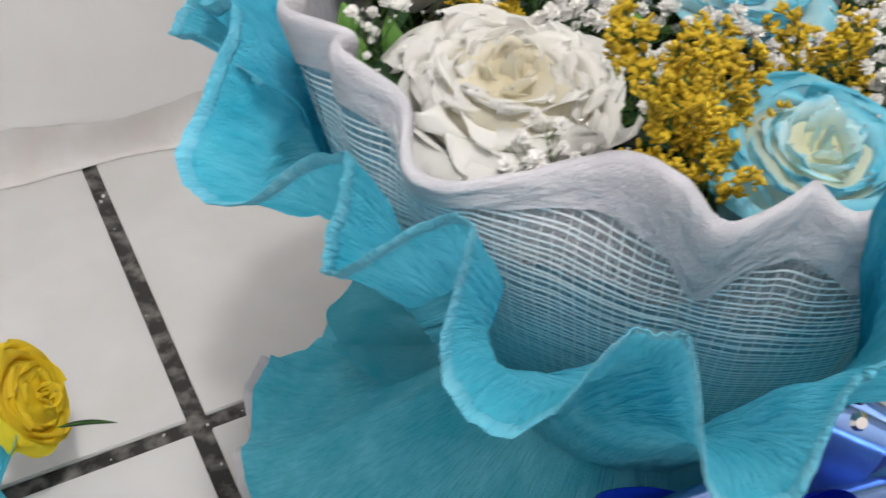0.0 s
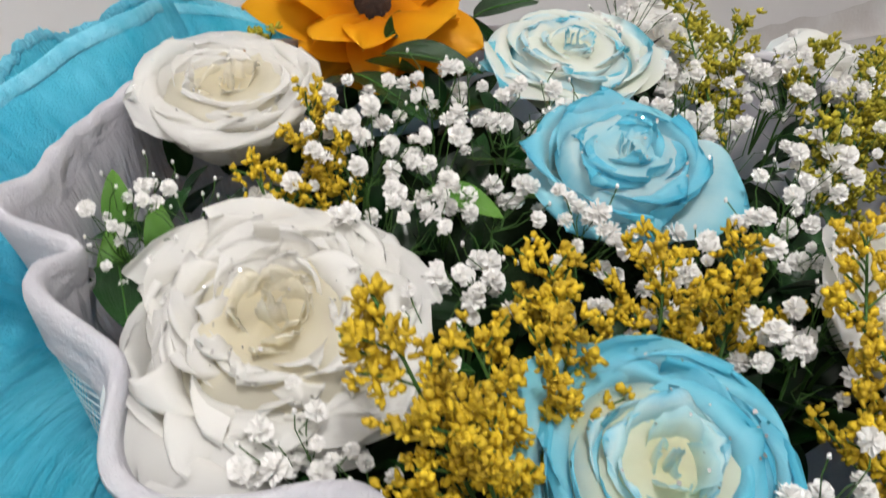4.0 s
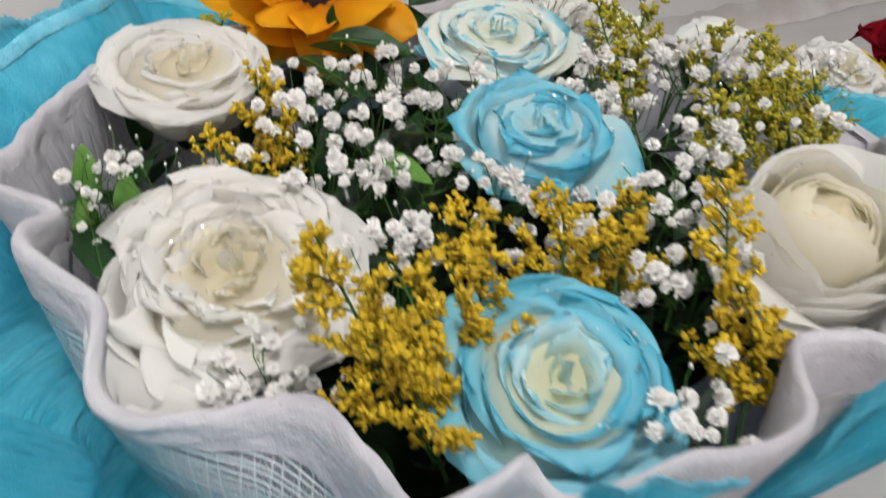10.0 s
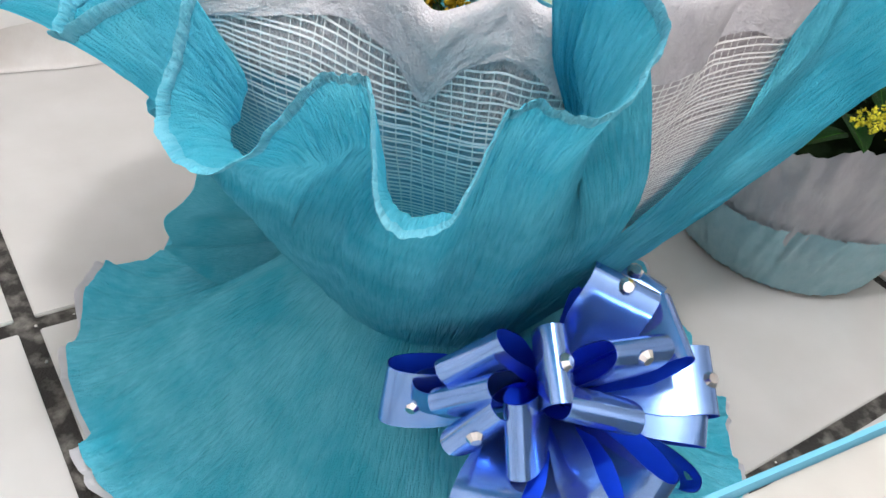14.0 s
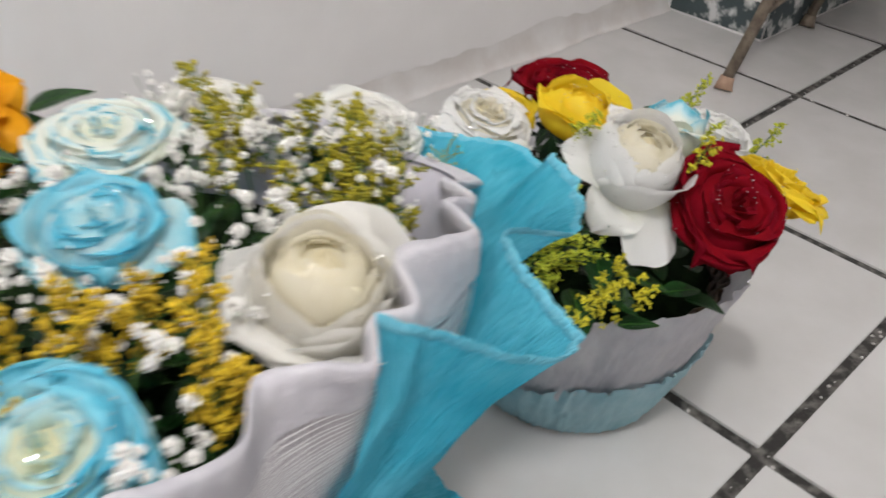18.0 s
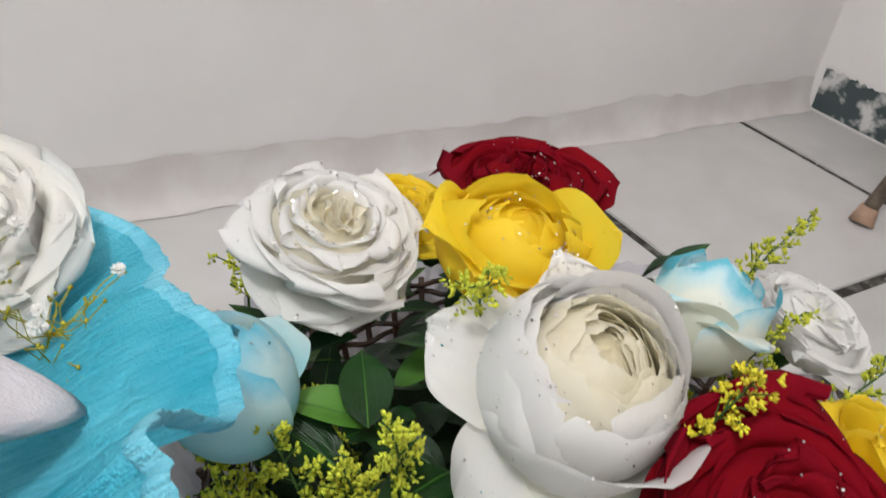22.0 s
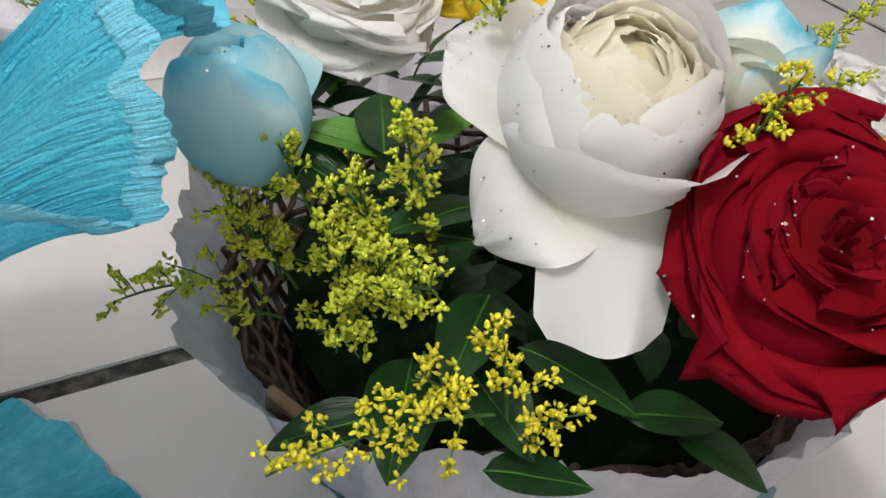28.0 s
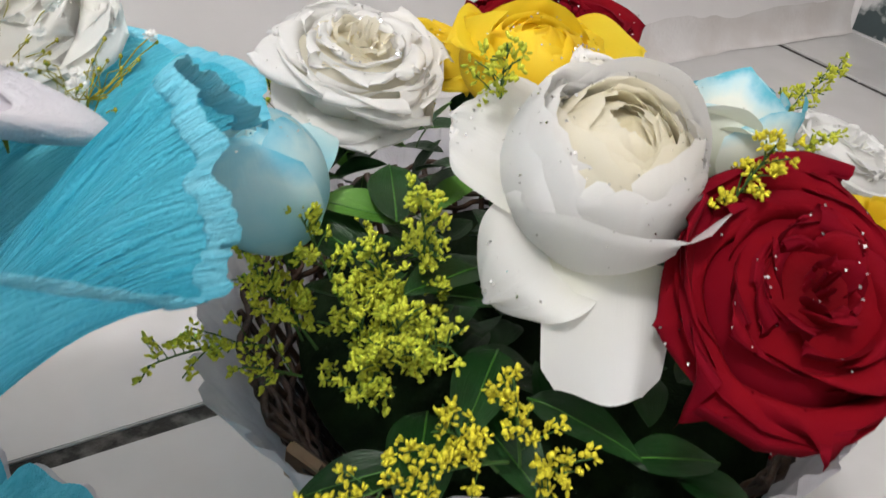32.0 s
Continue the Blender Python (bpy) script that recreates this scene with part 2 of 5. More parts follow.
def part(name, me, material, parent=None, label=""):
    """Links a bmesh or mesh as one object, under a thing or a part."""
    if isinstance(me, bmesh.types.BMesh):
        data = bpy.data.meshes.new(name)
        me.to_mesh(data)
        me.free()
        me = data
    if material and not me.materials:
        me.materials.append(material)
    ob = new(name, me)
    if parent:
        ob.parent = parent
    if label:
        ob["label"] = label
    return ob


def thing(name, place=(0, 0, 0), label="", category="", group="", kind=""):
    ob = new(name)
    ob.location = place
    ob.empty_display_size = 0.02
    return tagged(ob, label, category, group, kind)


def sheet(name, nu, nv, f, closed=False, smooth=True):
    """A mesh of quads from f(u, v), u and v from 0 to 1, with its UV map."""
    cols = nu if closed else nu + 1
    verts = [tuple(f(i / nu, j / nv)) for j in range(nv + 1) for i in range(cols)]
    faces, uvs = [], []
    for j in range(nv):
        for i in range(nu):
            k = (i + 1) % cols
            faces.append((j * cols + i, j * cols + k, (j + 1) * cols + k, (j + 1) * cols + i))
            uvs += [i / nu, j / nv, (i + 1) / nu, j / nv, (i + 1) / nu, (j + 1) / nv, i / nu, (j + 1) / nv]
    me = bpy.data.meshes.new(name)
    me.from_pydata(verts, [], faces)
    me.uv_layers.new(name="UVMap").data.foreach_set("uv", uvs)
    if smooth:
        me.polygons.foreach_set("use_smooth", [True] * len(faces))
    return me


def tube(name, points, radius, sides=6, taper=1.0):
    """A round bar along points."""
    pts = [Vector(p) for p in points]
    verts, faces = [], []
    for k, p in enumerate(pts):
        d = (pts[min(k + 1, len(pts) - 1)] - pts[max(k - 1, 0)]).normalized()
        a = d.orthogonal().normalized()
        b = d.cross(a)
        r = radius * (1 + (taper - 1) * k / max(1, len(pts) - 1))
        verts += [tuple(p + r * (math.cos(q) * a + math.sin(q) * b)) for q in [2 * math.pi * s / sides for s in range(sides)]]
    for k in range(len(pts) - 1):
        for s in range(sides):
            faces.append((k * sides + s, k * sides + (s + 1) % sides, (k + 1) * sides + (s + 1) % sides, (k + 1) * sides + s))
    faces += [tuple(range(sides))[::-1], tuple((len(pts) - 1) * sides + s for s in range(sides))]
    me = bpy.data.meshes.new(name)
    me.from_pydata(verts, [], faces)
    me.polygons.foreach_set("use_smooth", [True] * len(faces))
    return me


def joined(name, meshes_at):
    """One mesh out of copies of (verts, faces) lists at matrices."""
    verts, faces = [], []
    for (vs, fs), m in meshes_at:
        k = len(verts)
        verts += [tuple(m @ Vector(v)) for v in vs]
        faces += [tuple(i + k for i in f) for f in fs]
    me = bpy.data.meshes.new(name)
    me.from_pydata(verts, [], faces)
    me.polygons.foreach_set("use_smooth", [True] * len(faces))
    return me


def box(x0, y0, z0, x1, y1, z1, bevel=0.0):
    bm = bmesh.new()
    bmesh.ops.create_cube(bm, size=1)
    bmesh.ops.transform(bm, matrix=Matrix.Translation(((x0 + x1) / 2, (y0 + y1) / 2, (z0 + z1) / 2)) @ Matrix.Diagonal((x1 - x0, y1 - y0, z1 - z0, 1)), verts=bm.verts)
    if bevel:
        bmesh.ops.bevel(bm, geom=bm.edges[:], offset=bevel, segments=2, affect="EDGES")
    return bm


def glide(table, u):
    """A smooth curve through the rows of a table, u from 0 to 1."""
    s = u * (len(table) - 1)
    k = min(int(s), len(table) - 2)
    f = s - k
    p = [table[max(0, min(len(table) - 1, k + d))] for d in (-1, 0, 1, 2)]
    return [0.5 * (2 * b + (c - a) * f + (2 * a - 5 * b + 4 * c - d) * f * f + (3 * b - a - 3 * c + d) * f**3) for a, b, c, d in zip(*p)]


# ---- room ----
WALL_Y, PILLAR_X, NICHE_Y = 1.16, 2.375, 0.87
X_JOINTS = [-2.15, -1.683, -1.217, -0.75, -0.283, 0.184, 0.651, 1.119, 1.617, 2.15, 2.65, 3.15, 3.65]
Y_JOINTS = [-2.15, -1.683, -1.217, -0.75, -0.282, 0.187, 0.656, 1.6]
floor = part("floor", box(-1.5, -1.5, -0.10, 3.6, WALL_Y, -0.004), M_GROUT)
tagged(floor, "white glazed tile floor with wide dirty dark grout", "floor", kind="structure")


def rough_wall(name, x0, x1, y, label, face=-1):
    """A plastered wall along x whose foot is lumpy."""
    w = part(name, box(x0, y, -0.10, x1, y + 0.15, 2.5), M_WALL)
    return tagged(w, label, "wall", kind="structure")


wall_back = rough_wall("wall_back", -1.65, PILLAR_X, WALL_Y, "white painted wall, dusty and stained at its foot")
pillar = part("pillar", box(PILLAR_X, NICHE_Y, -0.10, 3.75, WALL_Y + 0.15, 2.5), M_WALL)
tagged(pillar, "white painted wall end with a bare dark strip at its foot", "wall", kind="structure")
# side, near and left walls are out of view, added for bounced light
wall_side = part("wall_side", box(3.6, -1.65, -0.10, 3.75, NICHE_Y, 2.5), M_WALL)
tagged(wall_side, "unseen white side wall, added to bounce light", "wall", kind="structure")
wall_near = part("wall_near", box(-1.65, -1.65, -0.10, 3.6, -1.5, 2.5), M_WALL)
tagged(wall_near, "unseen white wall, added to close the room and bounce light", "wall", kind="structure")
wall_left = part("wall_left", box(-1.65, -1.5, -0.10, -1.5, WALL_Y, 2.5), M_WALL)
tagged(wall_left, "unseen white wall, added to close the room and bounce light", "wall", kind="structure")
# out of view too, added to throw the bulb's light back down
ceiling = part("ceiling", box(-1.65, -1.65, 2.5, 3.75, WALL_Y + 0.15, 2.6), M_CEIL)
tagged(ceiling, "unseen white ceiling, added to bounce the bulb's light", "ceiling", kind="structure")


def fillet(u, v):
    x = -1.5 + (PILLAR_X + 1.5) * u
    k = noise.noise(Vector((x * 6, 0.3, 0))) + 0.5 * noise.noise(Vector((x * 23, 1.3, 0)))
    a = math.pi / 2 * v
    r = 0.022 + 0.010 * k
    return x, WALL_Y - 0.001 - r * (1 - math.sin(a)), 0.001 + (r * 1.5 + 0.03) * (1 - math.cos(a))


trim = part("plaster_trim", sheet("plaster_trim", 260, 8, fillet), M_PLASTER)
tagged(trim, "smeared beige plaster along the foot of the wall", "plaster", kind="structure")


def strip_face(x0, y0, x1, y1, h, seed):
    """A bare dark strip with a ragged painted edge, a few millimetres proud of the wall."""
    d = Vector((x1 - x0, y1 - y0, 0))
    nrm = Vector((d.y, -d.x, 0)).normalized()

    def f(u, v):
        p = Vector((x0, y0, 0)) + d * u
        k = noise.noise(Vector((u * 9, v * 2, seed))) + 0.6 * noise.noise(Vector((u * 31, v * 5, seed)))
        z = 0.006 + (h + 0.010 * k) * v
        return p + nrm * (0.003 + 0.001 * k) + Vector((0, 0, z))
    return sheet("bare_strip", 70, 8, f)


b = part("bare_strip", strip_face(PILLAR_X, WALL_Y - 0.02, PILLAR_X, NICHE_Y, 0.088, 2.0), M_PLINTH, pillar)
b = part("bare_strip", strip_face(PILLAR_X, NICHE_Y, 3.5, NICHE_Y, 0.088, 5.0), M_PLINTH, pillar)

# ---- the large bouquet's paper ----
AX = Vector((0.476, 0.423, 0.0))
LIFT = 0.008


def polar(az, r, z):
    return Vector((AX.x + r * math.cos(radians(az)), AX.y + r * math.sin(radians(az)), z))


# azimuth, radius, height along the ruffled edge of the paper
LEFT_RIM = [(50, 0.24, 0.40), (72, 0.245, 0.40), (95, 0.26, 0.42), (114, 0.285, 0.455), (128, 0.265, 0.478), (143, 0.285, 0.465), (154, 0.295, 0.455), (162, 0.272, 0.470),
            (168, 0.302, 0.424), (175, 0.312, 0.418), (182, 0.310, 0.426), (187, 0.300, 0.440), (191, 0.284, 0.466), (194.5, 0.276, 0.474), (196.5, 0.288, 0.464), (199, 0.306, 0.456), (201, 0.314, 0.457), (203, 0.304, 0.468),
            (206, 0.284, 0.480), (208.3, 0.283, 0.478), (208.5, 0.297, 0.458), (209.5, 0.310, 0.444), (212, 0.321, 0.437), (215, 0.325, 0.435), (217.5, 0.316, 0.444), (219, 0.304, 0.460), (220.5, 0.296, 0.470), (222.5, 0.296, 0.474), (224, 0.299, 0.472),
            (225.5, 0.314, 0.456), (226.5, 0.325, 0.443), (228.5, 0.330, 0.437), (230.5, 0.326, 0.439), (232, 0.314, 0.456), (233.3, 0.301, 0.474), (234.6, 0.298, 0.478), (237, 0.304, 0.479), (239.5, 0.307, 0.483), (242, 0.294, 0.492), (243.5, 0.280, 0.503), (241.5, 0.272, 0.515), (238, 0.262, 0.522), (235.6, 0.256, 0.526), (238.5, 0.258, 0.536), (243.5, 0.258, 0.541)]
RIGHT_RIM = [(287, 0.19, 0.497), (292, 0.225, 0.484), (296, 0.262, 0.470), (299.5, 0.284, 0.466), (303, 0.284, 0.468), (307, 0.268, 0.470), (313, 0.254, 0.468), (320, 0.247, 0.466), (326, 0.252, 0.456), (330.5, 0.274, 0.440), (333.6, 0.308, 0.422), (335.2, 0.327, 0.413), (336, 0.332, 0.420), (336.5, 0.331, 0.436), (338.5, 0.326, 0.451), (341.5, 0.321, 0.459), (343.5, 0.328, 0.450), (345.5, 0.338, 0.433), (348, 0.343, 0.424), (354.5, 0.345, 0.424), (361, 0.340, 0.416), (368, 0.352, 0.398), (375, 0.357, 0.387), (392, 0.33, 0.385), (410, 0.25, 0.392)]
TIE_R, TIE_Z = 0.100, 0.165
LINER_Z = 0.20


# azimuth, radius, height along the white inner edge
INNER_RIM = [(0, 0.250, 0.430), (10, 0.232, 0.440), (22, 0.22, 0.445), (45, 0.22, 0.425), (70, 0.212, 0.43), (95, 0.22, 0.43), (120, 0.225, 0.455), (142, 0.238, 0.46), (157, 0.24, 0.47), (167, 0.247, 0.478), (173, 0.222, 0.474), (179, 0.237, 0.48), (187, 0.222, 0.466),
             (195, 0.238, 0.447), (202, 0.226, 0.455), (207, 0.212, 0.462), (211, 0.206, 0.468), (213.5, 0.205, 0.475), (216, 0.208, 0.479), (220.5, 0.222, 0.483), (222.5, 0.224, 0.480), (224.8, 0.229, 0.473), (226.5, 0.232, 0.473), (229.4, 0.226, 0.477), (232, 0.220, 0.483), (234, 0.214, 0.485), (237, 0.224, 0.480),
             (242, 0.220, 0.486), (247.5, 0.216, 0.491), (252, 0.217, 0.491), (257, 0.214, 0.490), (262, 0.207, 0.488), (264.5, 0.196, 0.487), (266.5, 0.184, 0.490), (270, 0.178, 0.485), (277, 0.192, 0.487), (283, 0.204, 0.481), (287, 0.194, 0.492), (293, 0.205, 0.492), (301, 0.187, 0.502), (315, 0.222, 0.485), (325, 0.208, 0.480), (333, 0.236, 0.462), (339, 0.226, 0.462), (345, 0.250, 0.440), (350, 0.288, 0.416), (353, 0.300, 0.409), (356, 0.282, 0.418), (360, 0.250, 0.430)]


def evened(table, n=240):
    """The same edge as heights and radii at even steps of azimuth from 0 to 360."""
    fine = [glide(table, i / 4000) for i in range(4001)]
    out, k = [], 0
    for i in range(n + 1):
        az = 360 * i / n
        while k < 3999 and fine[k + 1][0] < az:
            k += 1
        out.append((az, fine[k][1], fine[k][2]))
    return out


INNER_EDGE = evened(INNER_RIM)


def calm_r(az):
    """The lining's radius below its waving edge."""
    return 0.232 - 0.045 * math.exp(-((az - 275) / 30) ** 2) - 0.009 * math.exp(-((az - 222) / 20) ** 2)


def liner_reach(az, z):
    """How far out the lining stands at a height, so that the paper stays outside it."""
    az = az % 360
    _, rim_r, rim_z = glide(INNER_EDGE, az / 360)
    rim_z += LIFT
    v = min(1.0, max(0.0, (z - LINER_Z) / (rim_z - LINER_Z)))
    calm = calm_r(az)
    top = max(calm, calm + (rim_r - calm) * v**12)
    return 0.075 + (top - 0.075) * math.sin(0.5 * math.pi * v) ** 0.75


def wrap(rim, tie0, tie1, seed, keep=True):
    def f(u, v):
        az, r, z = glide(rim, u)
        z += LIFT
        taz = tie0 + (tie1 - tie0) * u
        last = max(0.0, (u - 0.86) / 0.14) if tie1 < 300 else 0.0
        a = taz + (az - taz) * ((1 - last) * min(1.0, v * 1.25) + last * v * v * (3 - 2 * v))
        valley = min(1.0, max(0.0, (0.470 - z) / 0.025))
        rr = TIE_R + (r - TIE_R) * v
        zz = TIE_Z + (z - TIE_Z) * (v + (0.25 + 0.65 * valley) * v * v * (1 - v))
        if keep:
            rr = max(rr, min(r + 0.006, liner_reach(a, zz) + 0.015))
        w = 0.0050 * v * noise.noise(Vector((u * 48, v * 3, seed))) + 0.0018 * noise.noise(Vector((u * 150, v * 9, seed + 3))) + 0.0011 * noise.noise(Vector((u * 300, v * 22, seed + 5)))
        zz += 0.0025 * v * noise.noise(Vector((u * 120, 3.1, seed)))
        return polar(a, rr + w, zz)
    return f


def edge_hem(f, n, w0, parent, material):
    """The stitched hem that doubles the paper along its edge."""
    def g(u, v):
        p, q = f(u, 1.0), f(u, 0.93)
        side = (f(min(1, u + 0.004), 0.97) - f(max(0, u - 0.004), 0.97)).normalized()
        up = (p - q).normalized()
        out = side.cross(up)
        a = 2 * math.pi * v
        wide = w0 * (1 + 0.2 * noise.noise(Vector((u * 60, 0.2, 0.1))))
        return p - up * (wide * 0.5) + up * (wide * 0.55 * math.cos(a)) + out * (0.0009 + 0.0003 * noise.noise(Vector((u * 400, 0, 0)))) * math.sin(a)
    return part("hem", sheet("hem", n, 8, g), material, parent)


bouquet_wrap = thing("bouquet_wrap", (0, 0, 0), "turquoise crepe paper bouquet wrap with deep ruffles and hems", "bouquet wrap")
for rim, a0, a1, nn, sd in ((LEFT_RIM, 50, 286, 520, 1.7), (RIGHT_RIM, 255, 410, 300, 6.2)):
    f = wrap(rim, a0, a1, sd)
    part("crepe_sheet", sheet("crepe_sheet", nn, 48, f), M_TURQ, bouquet_wrap)
    edge_hem(f, nn, 0.0078, bouquet_wrap, M_TURQ_HEM)

BACK_RIM = [(100, 0.255, 0.43), (110, 0.30, 0.448), (119, 0.285, 0.472), (126, 0.312, 0.452), (134, 0.30, 0.47), (141, 0.318, 0.445), (148, 0.30, 0.458), (153, 0.315, 0.435), (160, 0.29, 0.45), (168, 0.265, 0.44)]
f = wrap(BACK_RIM, 105, 165, 8.8)
part("crepe_sheet", sheet("crepe_sheet", 160, 40, f), M_TURQ, bouquet_wrap, "outer layer with a frayed edge")
edge_hem(f, 160, 0.006, bouquet_wrap, M_TURQ_HEM)

def liner(u, v):
    az, r, z = glide(INNER_EDGE, u)
    z += LIFT
    calm = calm_r(360 * u)
    top = calm + (r - calm) * v**12
    k = math.sin(0.5 * math.pi * v) ** 0.75
    rr = 0.075 + (top - 0.075) * k
    zz = LINER_Z + 0.262 * v + (z - 0.462) * v**14
    return polar(360 * u + (az - 360 * u) * v, rr + 0.0015 * noise.noise(Vector((u * 40, v * 6, 2))) + 0.003 * v**12 * noise.noise(Vector((u * 75, 0.7, 5))), zz + 0.002 * v**12 * noise.noise(Vector((u * 90, 1.7, 5))))


def in_arc(a, b):
    return lambda u, v: liner(a + (b - a) * u, v)


bouquet_liner = thing("bouquet_liner", (0, 0, 0), "white crepe and open net lining inside the turquoise wrap", "bouquet liner")
part("liner_paper", sheet("liner_paper", 220, 30, in_arc(0.40, 0.69)), M_LINER, bouquet_liner, "pale blue paper under the net")
part("liner_paper", sheet("liner_paper", 200, 30, in_arc(0.69, 1.0)), M_LINERW, bouquet_liner, "white paper under the net")
part("liner_paper", sheet("liner_paper", 160, 30, in_arc(0.0, 0.40)), M_LINERW, bouquet_liner, "white paper under the net")


def inner_layer(u, v):
    """A second white layer inside the lining, under the folded edge."""
    p = liner(0.34 + 0.36 * u, 0.62 + 0.35 * v)
    way = Vector((AX.x - p.x, AX.y - p.y, 0.02)).normalized()
    return p + way * (0.006 + 0.002 * noise.noise(Vector((u * 30, v * 4, 1.0))))


part("liner_paper", sheet("liner_paper", 160, 14, inner_layer), M_WHITE, bouquet_liner, "white paper inside the wrap")


def up_to(u, z):
    """How far up the lining one meets a height."""
    lo, hi = 0.0, 1.0
    for _ in range(16):
        mid = 0.5 * (lo + hi)
        if liner(u, mid).z < z:
            lo = mid
        else:
            hi = mid
    return lo


def off(u, v, away):
    """A point a little outside the lining."""
    p, q = liner(u, v), liner(u, v - 0.012)
    side = Vector((-math.sin(2 * math.pi * u), math.cos(2 * math.pi * u), 0))
    out = side.cross((p - q).normalized())
    return p + out * away


def edge_low(u):
    """The height of the wavy lower end of the white edge, with a drooping tongue in the front."""
    az = 360 * u
    z = 0.460 + 0.007 * noise.noise(Vector((u * 22, 0.4, 0))) + 0.004 * noise.noise(Vector((u * 70, 0.4, 0)))
    z -= 0.024 * math.exp(-((az - 225.5) / 3.0) ** 2) + 0.014 * math.exp(-((az - 242) / 3.5) ** 2) + 0.006 * math.exp(-((az - 202) / 5) ** 2)
    return z


EDGE_LOW = [up_to(i / 460, edge_low(i / 460)) for i in range(461)]


def white_edge(u, v):
    """The doubled white edge: down the inside, over the top and down the outside with a wavy lower end."""
    i = min(459, int(u * 460))
    low = min(0.955, EDGE_LOW[i] + (EDGE_LOW[i + 1] - EDGE_LOW[i]) * (u * 460 - i))
    h = abs(2 * v - 1)
    w = 1 - (1 - low) * h
    up = (liner(u, w) - liner(u, w - 0.02)).normalized()
    return off(u, w, (0.0042 if v < 0.5 else -0.0036) * min(1.0, h * 6)) + up * 0.002 * (1 - h)


part("white_edge", sheet("white_edge", 460, 16, white_edge), M_WHITE, bouquet_liner, "white crepe edge folded in waves")


def backing(u, v):
    """A strip of white paper between the lining and the net, with a ragged lower end."""
    uu = 0.555 + 0.12 * u
    low = 0.428 + 0.010 * noise.noise(Vector((u * 9, 0.1, 3))) + 0.004 * noise.noise(Vector((u * 40, 0.1, 3)))
    return off(uu, up_to(uu, low + (0.466 - low) * v), 0.0012)


part("liner_paper", sheet("liner_paper", 90, 5, backing), M_WHITE, bouquet_liner, "white strip under the net")


def net(a, b, rows, cols):
    """Open net: level threads and slanting finer ones, a little off the paper."""
    verts, faces = [], []

    def run(pts, wide):
        k = len(verts)
        for p, d in pts:
            verts.extend([tuple(p + d * wide), tuple(p - d * wide)])
        for i in range(len(pts) - 1):
            faces.append((k + 2 * i, k + 2 * i + 1, k + 2 * i + 3, k + 2 * i + 2))
    rng = random.Random(5)
    n = 150
    lows, tops = [up_to(a + (b - a) * i / n, 0.262) for i in range(n + 1)], [up_to(a + (b - a) * i / n, 0.458 - 0.004 * math.sin(i * 0.11)) for i in range(n + 1)]
    heights = [j / (rows - 1) + rng.uniform(-0.15, 0.15) / rows for j in range(rows)]
    for j, h in enumerate(heights):
        pts = []
        for i in range(n + 1):
            u = a + (b - a) * i / n
            vv = lows[i] + (tops[i] - lows[i]) * h + 0.0022 * noise.noise(Vector((u * 60, j * 0.7, 0)))
            p = off(u, vv, 0.0030)
            pts.append((p, (off(u, vv + 0.01, 0.0030) - p).normalized()))
        run(pts, rng.choice((0.0005, 0.0006, 0.0007)))
    for i in range(-6, cols + 7):
        pts = []
        for j in range(25):
            h = j / 24
            k = i + 3.2 * (0.5 - h) + 0.35 * noise.noise(Vector((i * 0.9, h * 5, 3))) + 0.2 * noise.noise(Vector((i * 3.1, 0.3, 1)))
            if not 0 <= k <= cols:
                continue
            m = k / cols * n
            q = min(n - 1, int(m))
            lo, hi = lows[q] + (lows[q + 1] - lows[q]) * (m - q), tops[q] + (tops[q + 1] - tops[q]) * (m - q)
            u = a + (b - a) * k / cols
            pts.append((off(u, lo + (hi - lo) * h, 0.0026), Vector((-math.sin(2 * math.pi * u), math.cos(2 * math.pi * u), 0))))
        if len(pts) > 1:
            run(pts, 0.00030)
    me = bpy.data.meshes.new("net")
    me.from_pydata(verts, [], faces)
    return me


tagged(part("net", net(0.43, 0.95, 74, 118), M_NET, bouquet_liner, "open white net"), kind="stuff")

# added sheet that fills the bouquet, coloured near black as the shade between flowers
part("gap_fill", sheet("gap_fill", 60, 12, lambda u, v: AX + Vector((math.cos(2 * math.pi * u) * (0.180 - 0.055 * math.exp(-((360 * u - 275) / 40) ** 2)) * v, math.sin(2 * math.pi * u) * (0.180 - 0.055 * math.exp(-((360 * u - 275) / 40) ** 2)) * v, 0.425 - 0.035 * v * v + 0.006 * noise.noise(Vector((math.cos(6.28 * u) * v * 9, math.sin(6.28 * u) * v * 9, 0))))), True), M_GAP_SHADE, bouquet_liner, "added dark fill with the shade between the flowers in its colour")

# ---- skirt of the bouquet ----


def skirt_r(az):
    return 0.315 - 0.030 * math.exp(-((az - 185) / 45) ** 2) + 0.018 * math.sin(radians(3 * az + 40)) * 0.5


